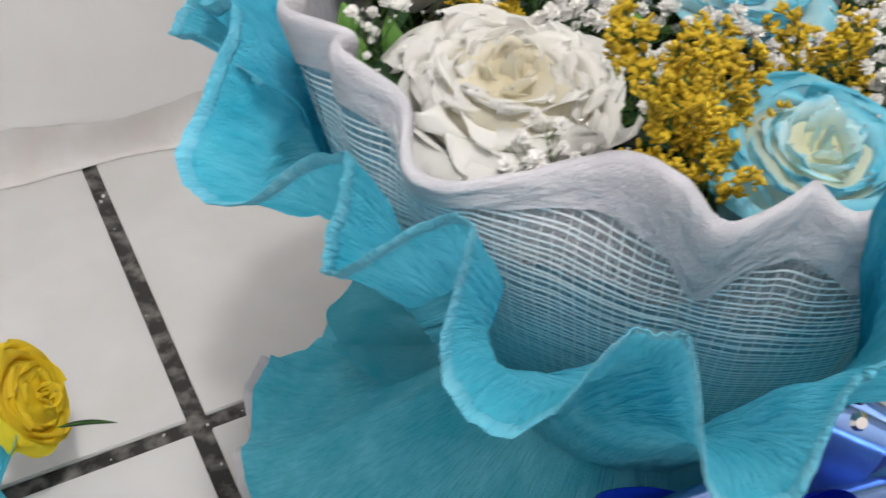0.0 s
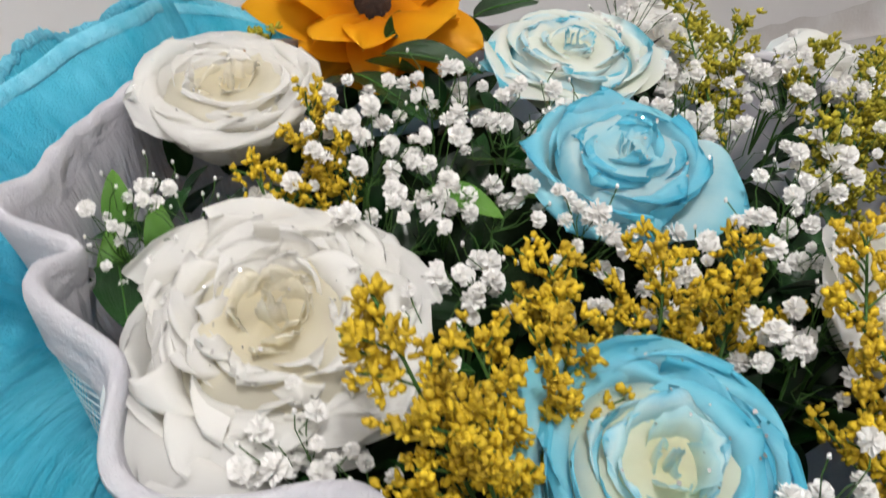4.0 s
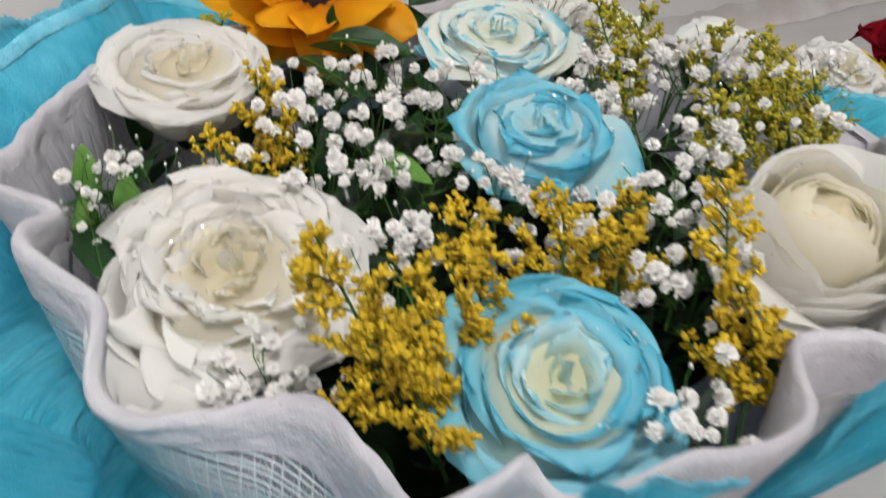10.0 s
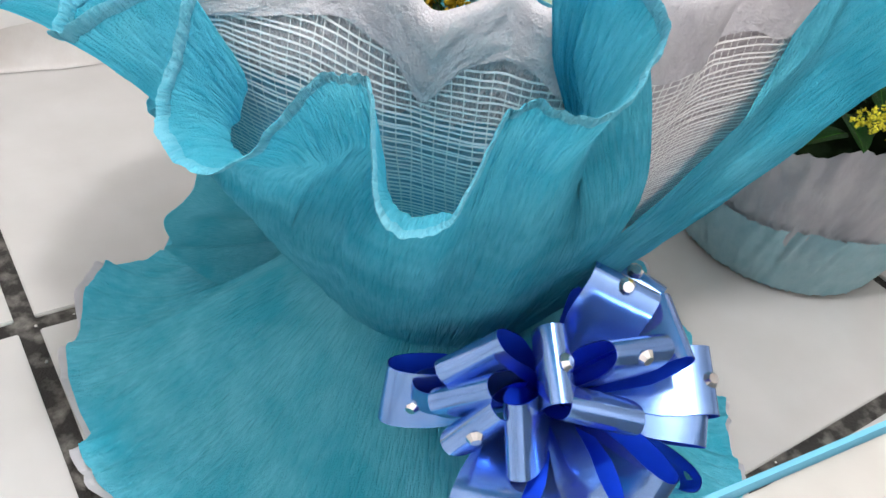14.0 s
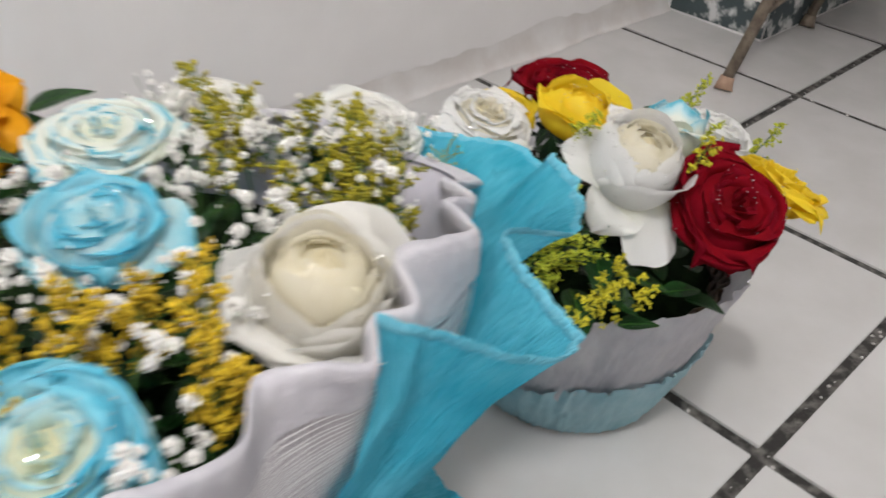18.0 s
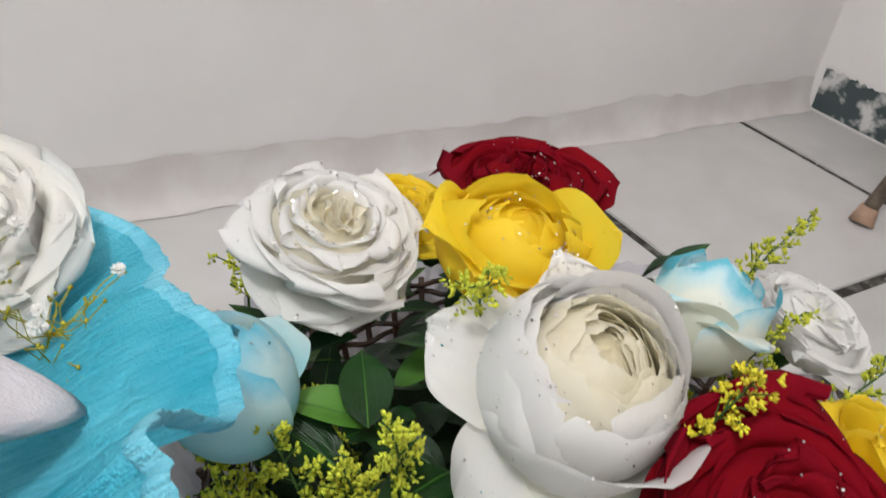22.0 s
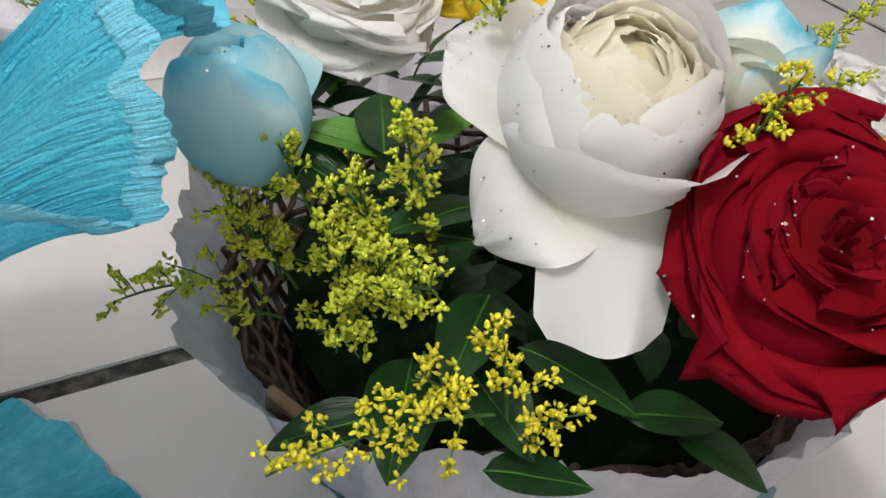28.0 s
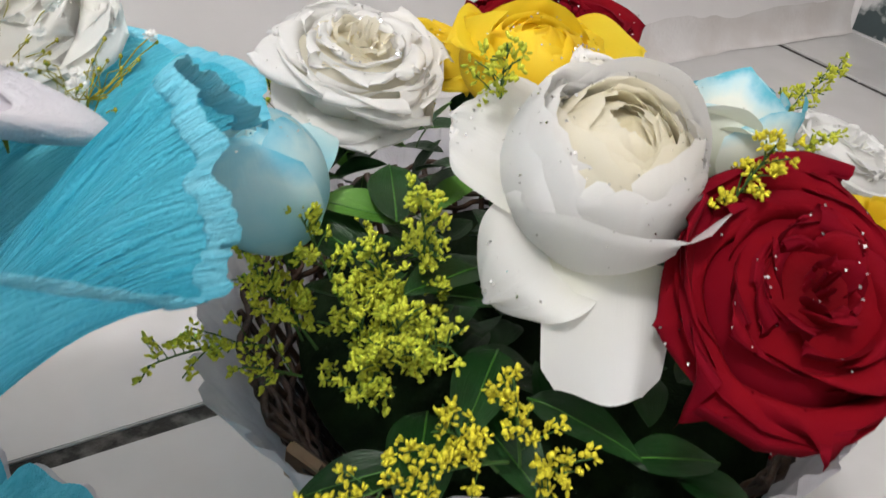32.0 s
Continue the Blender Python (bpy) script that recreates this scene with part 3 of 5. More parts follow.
def skirt(grow, drop):
    def f(u, v):
        az = 360 * u
        c, s_ = math.cos(radians(az)), math.sin(radians(az))
        k = noise.noise(Vector((c * 6, s_ * 6, 0.3)))
        k2 = noise.noise(Vector((c * 11, s_ * 11, 2.3)))
        r = 0.088 + (skirt_r(az) + grow * (1 + 2.5 * max(0.0, k2 + k)) + (0.012 * k + 0.003 * k2 + 0.007 * abs(math.sin(radians(az * 9) + 2 * k)) * v**3) * v - 0.088) * v**0.9
        lift = 0.030 * max(0.0, k2) + 0.026 * max(0.0, k)
        fold = 0.014 * math.exp(-((az - 163) / 9) ** 2) + 0.010 * math.exp(-((az - 150) / 6) ** 2)
        z = 0.165 * (1 - v) ** 1.6 + 0.008 - drop + lift * v**5 + fold * math.sin(math.pi * v) * 2.2
        z += 0.006 * v * noise.noise(Vector((c * 22, s_ * 22, v * 2))) + 0.004 * v * noise.noise(Vector((c * 48, s_ * 48, v * 3)))
        return polar(az, r, max(z, 0.002))
    return f


bouquet_skirt = thing("bouquet_skirt", (0, 0, 0), "turquoise crepe paper skirt spread on the tiles below the bow", "bouquet wrap")
part("skirt_paper", sheet("skirt_paper", 420, 30, skirt(0.0, 0.0), True), M_SKIRT, bouquet_skirt)
def skirt_fold(u, v):
    az = 92 + 46 * u
    c, s_ = math.cos(radians(az)), math.sin(radians(az))
    k = noise.noise(Vector((c * 9, s_ * 9, 7.3)))
    edge = math.sin(math.pi * min(1.0, 0.12 + 0.88 * u)) ** 0.30
    r = 0.09 + (0.212 + 0.03 * k) * edge * v**0.85
    z = 0.175 - 0.090 * v**0.6 + 0.02 * math.sin(math.pi * v) * k + 0.012 * math.sin(radians(az * 14)) * v * v - 0.03 * (1 - edge) * v
    return polar(az, r, max(0.02, z))


part("skirt_flounce", sheet("skirt_flounce", 120, 20, skirt_fold), M_SKIRT, bouquet_skirt, "smaller folded flounce over the skirt")
part("skirt_lining", sheet("skirt_lining", 420, 20, skirt(0.0035, 0.006), True), M_WHITE, bouquet_skirt, "white paper lining that shows at the edge")

# ---- ribbon bow ----
BOW = Vector((0.474, 0.266, 0.165))
ribbon_bow = thing("ribbon_bow", (0, 0, 0), "shiny blue satin ribbon bow with rhinestones at the tie", "ribbon bow")


def gem_mesh():
    bm = bmesh.new()
    bmesh.ops.create_cone(bm, cap_ends=True, segments=9, radius1=0.0066, radius2=0.0038, depth=0.0044)
    me = bpy.data.meshes.new("rhinestone")
    bm.to_mesh(me)
    bm.free()
    me.materials.append(M_GEM)
    return me


GEM = gem_mesh()


def bow_loop(tip, tall=0.032, wide=0.050, turn=0.0, gem=True):
    """A ribbon loop from the knot out to its tip, with a royal blue inner side."""
    e = Vector(tip) + Vector((0.004, 0.001, 0)) - BOW
    length = e.length + 0.004
    e.normalize()
    side = Vector((0.95, -0.30, 0.0))
    side = (side - e * side.dot(e)).normalized()
    side.rotate(Matrix.Rotation(turn, 3, e))
    up = side.cross(e)

    def pt(u, v, inset):
        a = 2 * math.pi * u - math.pi
        along = length * 0.5 * (1 + math.cos(a))
        k = along / length
        high = (tall - inset) * 0.5 * math.copysign(abs(math.sin(a)) ** 0.8, math.sin(a)) * (0.25 + 0.75 * k)
        w = wide * (0.30 + 0.70 * min(1.0, k * 1.5))
        return BOW + e * (along - inset * 0.5) + up * high + side * w * (v - 0.5)
    ob = part("loop", sheet("loop", 40, 4, lambda u, v: pt(u, v, 0.0)), M_SATIN, ribbon_bow)
    part("lining", sheet("lining", 40, 4, lambda u, v: pt(u, v, 0.0012)), M_SATIN_IN, ob, "deep royal blue inner side")
    if gem:
        g = part("rhinestone", GEM, None, ob, "clear faceted rhinestone")
        p, q, o = pt(0.56, 0.5, -0.003), pt(0.58, 0.5, -0.003), pt(0.56, 0.6, -0.003)
        nrm = (q - p).cross(o - p).normalized()
        nrm = nrm if nrm.dot(e) > 0 else -nrm
        g.matrix_world = Matrix.Translation(p) @ nrm.to_track_quat("Z", "Y").to_matrix().to_4x4()


for tip, turn, gem in (((0.424, 0.230, 0.250), 86, True), ((0.504, 0.258, 0.265), -27, True), ((0.480, 0.213, 0.255), 4, True), ((0.546, 0.188, 0.185), 54, True), ((0.559, 0.200, 0.198), -111, True), ((0.527, 0.223, 0.245), 86, False),
                       ((0.375, 0.302, 0.166), -95, True), ((0.378, 0.242, 0.199), 37, True), ((0.392, 0.274, 0.230), -3, False), ((0.380, 0.260, 0.211), 2, False), ((0.442, 0.195, 0.230), -18, False), ((0.534, 0.275, 0.251), -39, True),
                       ((0.361, 0.312, 0.171), -57, False), ((0.395, 0.217, 0.205), 93, False), ((0.372, 0.205, 0.160), 30, True), ((0.425, 0.165, 0.165), 60, True), ((0.475, 0.155, 0.165), 80, False),
                       ((0.525, 0.165, 0.140), 110, True), ((0.580, 0.265, 0.165), -40, False), ((0.575, 0.230, 0.130), 60, False), ((0.395, 0.185, 0.120), 20, False), ((0.455, 0.160, 0.110), 90, False)):
    bow_loop(tip, turn=radians(turn), gem=gem)

# ---- flowers: how each kind is made ----
BED = Vector((-0.004, 0.003, 0.009))  # where the present bed of flowers lies


def glitter_on(ob, spots, count, R, rng):
    flake = ([(-0.0007, 0, 0), (0.0004, -0.0007, 0), (0.0008, 0.0003, 0), (0, 0.0008, 0)], [(0, 1, 2, 3)])
    at = []
    for _ in range(count * 3):
        f = rng.choice(spots)
        p = Vector(f(rng.uniform(0.15, 0.85), 0.99 - 0.45 * rng.random() ** 1.6))
        away = (Vector((p.x, p.y, 0)) * 0.15 + Vector((0, 0, R))).normalized()
        at.append((flake, Matrix.Translation(p + away * 0.0014) @ Euler([rng.uniform(-0.7, 0.7), rng.uniform(-0.7, 0.7), rng.uniform(0, 6)]).to_matrix().to_4x4() @ Matrix.Scale(rng.uniform(0.5, 1.25), 4)))
    tagged(part("glitter", joined("glitter", at), M_GLITTER, ob, "silver glitter flakes"), kind="stuff")


def guard_petal(R, phi, grow, low, droop, rng):
    """A broad outer petal laid back from the flower, its lip rolled under."""
    reach, half_w = R * grow * rng.uniform(0.98, 1.04), R * grow * 0.66
    z1, s1, s2 = R * (0.34 - droop - low), rng.uniform(0, 6), rng.uniform(0.6, 1.3)

    def g(u, v):
        a = 2 * u - 1
        v = 1 - (1 - v) ** 1.6
        round_ = math.sqrt(max(0.0, 1 - (max(0.0, v - 0.48) / 0.52) ** 2)) * (0.45 + 0.55 * math.sin(0.5 * math.pi * min(1.0, v / 0.5)))
        x = R * 0.12 + (reach - R * 0.12) * v * (1 - 0.10 * a * a) + 0.03 * R * math.exp(-(a / 0.2) ** 2) * v
        y = a * half_w * round_ * (1 + 0.04 * math.sin(7 * v + s1))
        z = -0.60 * R + (z1 + 0.60 * R) * (1.5 * v - 0.5 * v**3) + R * (0.20 * a * a * (1 - v) + 0.06 * s2 * math.sin(2.5 * a + s1) * v - 0.14 * s2 * max(0.0, v - 0.72) / 0.28 * v + 0.05 * noise.noise(Vector((a * 2.5, v * 2, s1))) * v)
        return x * math.cos(phi) - y * math.sin(phi), x * math.sin(phi) + y * math.cos(phi), z
    return g


def rose_base(place, axis, label):
    ob = thing("rose", Vector(place) + BED, label, "rose", "roses")
    ob.rotation_mode = "QUATERNION"
    ob.rotation_quaternion = Vector((0, 0, 1)).rotation_difference(Vector(axis).normalized())
    return ob


def rose(place, axis, R, material, seed, label, counts, spin=0.0, droop=0.45, glitter=26, extra=(), heart=None, mid=None, frill=1.0, point=0.02, deep=0.10, heart_to=0.42):
    """An open rose: petals on one spiral, upright and rolled in the middle, laid back at the rim, packed close."""
    rng = random.Random(seed)
    ob = rose_base(place, axis, label)
    layers = len(counts)
    spots, rows = [], []
    for k, c in enumerate(counts):
        for i in range(c):
            fr = min(1.0, max(0.0, (k + (i / c - 0.5) * 0.8) / (layers - 1)))
            rows.append((fr, spin + k * 2.4 + 2 * math.pi * (i + rng.uniform(-0.22, 0.22)) / c, c))
    for fr, phi, c in rows:
        rt = R * (0.05 + 0.95 * (0.66 * fr + 0.34 * fr**2.2)) * rng.uniform(0.90, 1.08)
        zt = R * (0.40 - droop * fr**1.8 + rng.uniform(-0.07, 0.07))
        zb, rb_ = -0.75 * R, R * (0.02 + 0.10 * fr)
        half = 1.25 if c < 5 and fr > 0.5 else min(1.30, 2.15 * math.pi / c)
        s1, s2, s3, s4 = rng.uniform(0, 6), rng.uniform(0.5, 1.5), rng.uniform(-0.7, 0.7), rng.uniform(0.3, 1.5)

        def f(u, v, rt=rt, zt=zt, zb=zb, rb_=rb_, half=half, phi=phi, fr=fr, s1=s1, s2=s2, s3=s3, s4=s4):
            a = 2 * u - 1
            if fr > 0.25:
                v = 1 - (1 - v) ** 1.6
                turn = a * half * 1.12 * math.sqrt(max(0.0, 1 - (max(0.0, v - 0.5) / 0.5) ** 3.2)) * (0.35 + 0.65 * math.sin(0.5 * math.pi * min(1.0, v / 0.55)))
            else:
                turn = a * half * (1 - 0.12 * v**4) * (0.30 + 0.70 * math.sin(math.pi * min(0.62, 0.10 + 0.52 * v)))
            w = v * (1 - (0.08 if fr > 0.25 else 0.30) * abs(a) ** 2.3 + point * fr * math.exp(-(a / 0.22) ** 2) - 0.02 * frill * math.sin(6 * a + s1))
            r1, z1 = rt * 1.02 + 0.02 * R, zb * 0.80
            r2, z2 = rt * (1.26 - 0.38 * min(1.0, 1.6 * fr)), zt * 0.55 - 0.02 * R
            t0, t1, t2, t3 = (1 - w) ** 3, 3 * w * (1 - w) ** 2, 3 * w * w * (1 - w), w**3
            rr = t0 * rb_ + t1 * r1 + t2 * r2 + t3 * rt
            zz = t0 * zb + t1 * z1 + t2 * z2 + t3 * zt
            lip = max(0.0, w - 0.70) / 0.30
            rr += R * 0.22 * s4 * (0.25 + 0.75 * fr) * lip**2 * (1 if fr > 0.12 else 0)
            zz -= R * 0.20 * s4 * fr * lip**3
            rr += R * 0.05 * s2 * math.sin(2.3 * a + s1) * w * (0.2 + fr)
            zz += R * 0.06 * s2 * math.sin(3.1 * a + s1 * 1.7) * w * w * (0.35 + fr)
            k = frill * w**4
            zz += R * k * (0.012 * math.sin(13 * a + s1) + 0.06 * noise.noise(Vector((a * 5, s1 * 7, 0.5))) + 0.03 * noise.noise(Vector((a * 13, s1 * 7, 2.5))))
            rr += R * k * 0.05 * noise.noise(Vector((a * 6, s1 * 9, 4.5)))
            wob = noise.noise(Vector((a * 1.6 + s1 * 5, w * 2.2, s1 * 3))) * w * R * (0.04 + 0.10 * fr)
            rr += wob
            zz += 0.6 * wob
            rr *= 1 + 0.06 * a * s3 + 0.07 * a * a * fr
            ang = phi + turn
            return rr * math.cos(ang), rr * math.sin(ang), zz
        part("petal", sheet("petal", 16, 14, f), heart if heart and fr < heart_to else mid if mid and fr < heart_to + 0.3 else material, ob)
        if fr > 0.15:
            spots.append(f)

    # added filler disc below the petal tips, keeps the gaps shallow and bright
    def core(u, v):
        r = 0.86 * R * v
        k = noise.noise(Vector((math.cos(6.28318 * u) * v * 4, math.sin(6.28318 * u) * v * 4, seed)))
        return math.cos(6.28318 * u) * r, math.sin(6.28318 * u) * r, R * (0.40 - deep - droop * (r / R) ** 1.5 + 0.10 * k - 0.25 * v**6 - 0.12 * (1 - v) ** 2)
    part("petal", sheet("petal", 28, 10, core, True), heart or material, ob, "added rippled disc that fills and brightens the gaps between petals")
    for phi, grow, low in extra:
        g = guard_petal(R, phi, grow, low, droop, rng)
        part("petal", sheet("petal", 18, 18, g), material, ob)
        spots.append(g)
    if glitter:
        glitter_on(ob, spots, glitter, R, rng)
    part("calyx", tube("calyx", [(0, 0, -0.62 * R), (0, 0, -0.8 * R), (0, 0, -1.15 * R)], 0.30 * R, 10, 0.35), M_STEM, ob, "green cup below the petals")
    return ob


def cup_rose(place, axis, R, material, seed, label, layers=6, mouth=0.85, tall=1.15, flare=0.10, glitter=20, extra=(), heart=None, droop=0.1, point=0.0, per=3, rough=1.0, core=0.16):
    """A half-open rose: petals wrapped round one another like a bulb, with a rolled heart in its mouth."""
    rng = random.Random(seed)
    ob = rose_base(place, axis, label)
    spots = []
    for k in range(layers):
        fr = k / (layers - 1)
        rad = R * (core + (1 - core) * fr**0.85)
        n = 2 if k == 0 else per
        for i in range(n):
            phi = k * 1.9 + 2 * math.pi * (i + rng.uniform(-0.15, 0.15)) / n
            top = mouth * (0.35 + 0.65 * fr) * rng.uniform(0.85, 1.12)
            half, s1, s2 = (1.45 if n == 3 else 1.15) * rng.uniform(0.9, 1.1), rng.uniform(0, 6), rng.uniform(0.5, 1.4)
            lift = (R - rad) * 0.62 * tall

            def f(u, v, rad=rad, top=top, phi=phi, half=half, s1=s1, s2=s2, lift=lift, fr=fr, i=i):
                a = 2 * u - 1
                edge = top + 0.55 * abs(a) ** 3 - point * fr * math.exp(-(a / 0.16) ** 2) + rough * (0.10 * noise.noise(Vector((a * 2.3, s1, 0.4))) + 0.04 * noise.noise(Vector((a * 8, s1, 1.4))))
                th = 2.95 + (edge - 2.95) * v
                lip = max(0.0, v - 0.74) / 0.26
                r = rad * (1 + 0.032 * i * (0.3 + fr)) * (1 + flare * s2 * (0.4 + fr) * lip**2 * (1 - 1.5 * a * a) + 0.05 * rough * noise.noise(Vector((a * 1.5 + s1, v * 2, s1))) + (rough - 1) * (0.02 * noise.noise(Vector((a * 4 + s1, v * 3, s1))) + 0.010 * v * noise.noise(Vector((a * 11, v * 2, s1)))))
                ang = phi + a * half * (0.5 + 0.5 * math.sin(min(math.pi / 2, v * 2.4)))
                return r * math.sin(th) * math.cos(ang), r * math.sin(th) * math.sin(ang), lift + r * math.cos(th) * tall - R * flare * 0.5 * s2 * fr * lip**2
            part("petal", sheet("petal", 18, 16, f), heart if heart and fr < 0.62 else material, ob)
            if fr > 0.3:
                spots.append(f)
    part("petal", sheet("petal", 20, 6, lambda u, v: (math.cos(6.28318 * u) * 0.5 * R * v, math.sin(6.28318 * u) * 0.5 * R * v, R * tall * (0.80 - 0.30 * v + 0.05 * math.sin(9 * u + 5 * v))), True), heart or material, ob, "tightly rolled heart")
    for phi, grow, low in extra:
        g = guard_petal(R, phi, grow, low, droop, rng)
        part("petal", sheet("petal", 18, 18, g), material, ob)
        spots.append(g)
    if glitter:
        glitter_on(ob, spots, glitter, R, rng)
    part("calyx", tube("calyx", [(0, 0, -0.90 * R * tall), (0, 0, -1.05 * R * tall), (0, 0, -1.5 * R * tall)], 0.32 * R, 10, 0.35), M_STEM, ob, "green cup below the petals")
    return ob


BUD = ([(0, 0, -1.2), (0.8, 0, -0.2), (0, 0.8, -0.2), (-0.8, 0, -0.2), (0, -0.8, -0.2), (0.55, 0.2, 0.8), (-0.2, 0.55, 0.9), (-0.4, -0.4, 0.75)],
       [(0, 2, 1), (0, 3, 2), (0, 4, 3), (0, 1, 4), (1, 2, 5), (2, 3, 6), (3, 4, 7), (4, 1, 5), (2, 6, 5), (3, 7, 6), (4, 5, 7), (5, 6, 7)])


def goldenrod(base, tip, seed, material, full=1.0, size=0.0015, branch=0.034):
    """A goldenrod sprig: an arching stem with side twigs crowded with buds."""
    rng = random.Random(seed)
    base, tip = Vector(base) + BED, Vector(tip) + BED
    ob = thing("goldenrod_sprig", base, "arching goldenrod sprig with crowded tiny buds", "goldenrod", "goldenrod sprigs")
    d = tip - base
    side = d.cross(Vector((0, 0, 1)))
    side = side.normalized() if side.length > 1e-4 else Vector((1, 0, 0))
    bow = Vector((0, 0, 1)) * d.length * 0.14 + side * d.length * rng.uniform(-0.12, 0.12)

    def at(t):
        return d * t + bow * 4 * t * (1 - t) * 0.5
    stems = [tube("s", [at(t / 8) for t in range(9)], 0.0009, 5, 0.5)]
    buds = []
    n = max(8, int(d.length / 0.0048))
    for k in range(n):
        t = 0.16 + 0.84 * k / n
        p = at(t)
        reach = branch * (1 - 0.72 * t) * rng.uniform(0.5, 1.1)
        ax = d.normalized()
        o = ax.orthogonal().normalized()
        o.rotate(Matrix.Rotation(rng.uniform(0, 6.283), 3, ax))
        way = (o + ax * 0.70 + Vector((0, 0, 0.35))).normalized()
        stems.append(tube("s", [p, p + way * reach * 0.5 + Vector((0, 0, 0.001)), p + way * reach], 0.0004, 4))
        clumps = max(2, int(reach / 0.0046 * min(1.8, 0.55 + 0.42 * full)))
        for i in range(clumps):
            q = p + way * reach * (0.25 + 0.75 * (i + rng.random()) / clumps) + Vector([rng.gauss(0, 0.0016) for _ in range(3)])
            for j in range(rng.randint(4, 7)):
                aim = (way * 0.6 + Vector([rng.gauss(0, 0.75) for _ in range(3)]) + Vector((0, 0, 0.25))).normalized()
                sc = size * rng.uniform(0.6, 1.15)
                open_ = rng.random() < 0.3
                buds.append((BUD, Matrix.Translation(q + aim * rng.uniform(0.0012, 0.0038)) @ aim.to_track_quat("Z", "Y").to_matrix().to_4x4() @ Matrix.Diagonal((sc * (1.25 if open_ else 0.78), sc * (1.25 if open_ else 0.78), sc * (0.85 if open_ else 1.3), 1))))
    vs, fs = [], []
    for me in stems:
        k = len(vs)
        vs += [tuple(v.co) for v in me.vertices]
        fs += [tuple(i + k for i in p.vertices) for p in me.polygons]
        bpy.data.meshes.remove(me)
    me = bpy.data.meshes.new("stem")
    me.from_pydata(vs, [], fs)
    tagged(part("stem", me, M_STEM, ob), kind="stuff")
    tagged(part("bud_mass", joined("bud_mass", buds), material, ob, "crowded tiny buds"), kind="stuff")
    return ob


def floret_mesh(seed):
    """One double floret of baby's breath: a small ball of ruffled petals."""
    rng = random.Random(seed)
    vs, fs = [], []
    vs.append((0, 0, 0))
    for k in range(24):
        z = 1 - 1.6 * k / 23
        a = k * 2.4
        r = math.sqrt(max(0.05, 1 - z * z))
        d = Vector((math.cos(a) * r, math.sin(a) * r, z))
        o = d.cross(Vector((0.1, 0.2, 1))).normalized()
        w = d.cross(o)
        c, s_ = rng.uniform(0.85, 1.1), rng.uniform(0.34, 0.5)
        i = len(vs)
        vs += [tuple(d * 0.70 * c + o * s_), tuple(d * c + o * s_ * 0.5 + w * 0.12), tuple(d * c * 1.02 - o * s_ * 0.5 - w * 0.1), tuple(d * 0.70 * c - o * s_)]
        fs += [(0, i, i + 1), (0, i + 1, i + 2), (0, i + 2, i + 3)]
    me = bpy.data.meshes.new("floret")
    me.from_pydata(vs, [], fs)
    me.materials.append(M_GYP)
    return me


FLORETS = [floret_mesh(k) for k in range(5)]


def gypsophila(base, seed, count=16, spread=0.028, tall=0.055, size=0.0042, lean=(0, 0, 0), closed=0.3, green=None):
    """Baby's breath: a forked wiry stem with small white florets and closed buds."""
    rng = random.Random(seed)
    base = Vector(base) + BED
    ob = thing("gypsophila_sprig", base, "wiry baby's breath sprig with small white double florets", "baby's breath", "baby's breath sprigs")
    vs, fs, buds = [], [], []

    def rod(pts, r):
        me = tube("s", pts, r, 4)
        k = len(vs)
        vs.extend(tuple(v.co) for v in me.vertices)
        fs.extend(tuple(i + k for i in p.vertices) for p in me.polygons)
        bpy.data.meshes.remove(me)
    fork = [Vector((rng.uniform(-0.3, 0.3) * spread, rng.uniform(-0.3, 0.3) * spread, tall * rng.uniform(0.2, 0.5))) + Vector(lean) * 0.4 for _ in range(4)]
    for p in fork:
        rod([(0, 0, -0.02), tuple(p * 0.5), tuple(p)], 0.0006)
    for _ in range(count):
        a, r = rng.uniform(0, 6.283), spread * math.sqrt(rng.random())
        p = Vector((math.cos(a) * r, math.sin(a) * r, tall * rng.uniform(0.55, 1.06) - 0.30 * r)) + Vector(lean)
        q = min(fork, key=lambda o: (o - p).length)
        rod([tuple(q), tuple(q * 0.6 + p * 0.4 + Vector((rng.gauss(0, 0.003), rng.gauss(0, 0.003), -0.004))), tuple(q * 0.2 + p * 0.8 + Vector((rng.gauss(0, 0.002), rng.gauss(0, 0.002), 0))), tuple(p)], 0.00026)
        if rng.random() < closed:
            buds.append((BUD, Matrix.Translation(p) @ Matrix.Scale(size * 0.32, 4)))
        else:
            g = part("floret", FLORETS[rng.randrange(5)], None, ob)
            g.matrix_basis = Matrix.Translation(p) @ Euler([rng.uniform(-0.6, 0.6), rng.uniform(-0.6, 0.6), rng.uniform(0, 6)]).to_matrix().to_4x4() @ Matrix.Scale(size * rng.uniform(0.6, 1.3), 4)
    me = bpy.data.meshes.new("stem")
    me.from_pydata(vs, [], fs)
    tagged(part("stem", me, green or M_STEM, ob), kind="stuff")
    if buds:
        tagged(part("bud_mass", joined("bud_mass", buds), green or M_GYP, ob, "closed buds"), kind="stuff")
    return ob


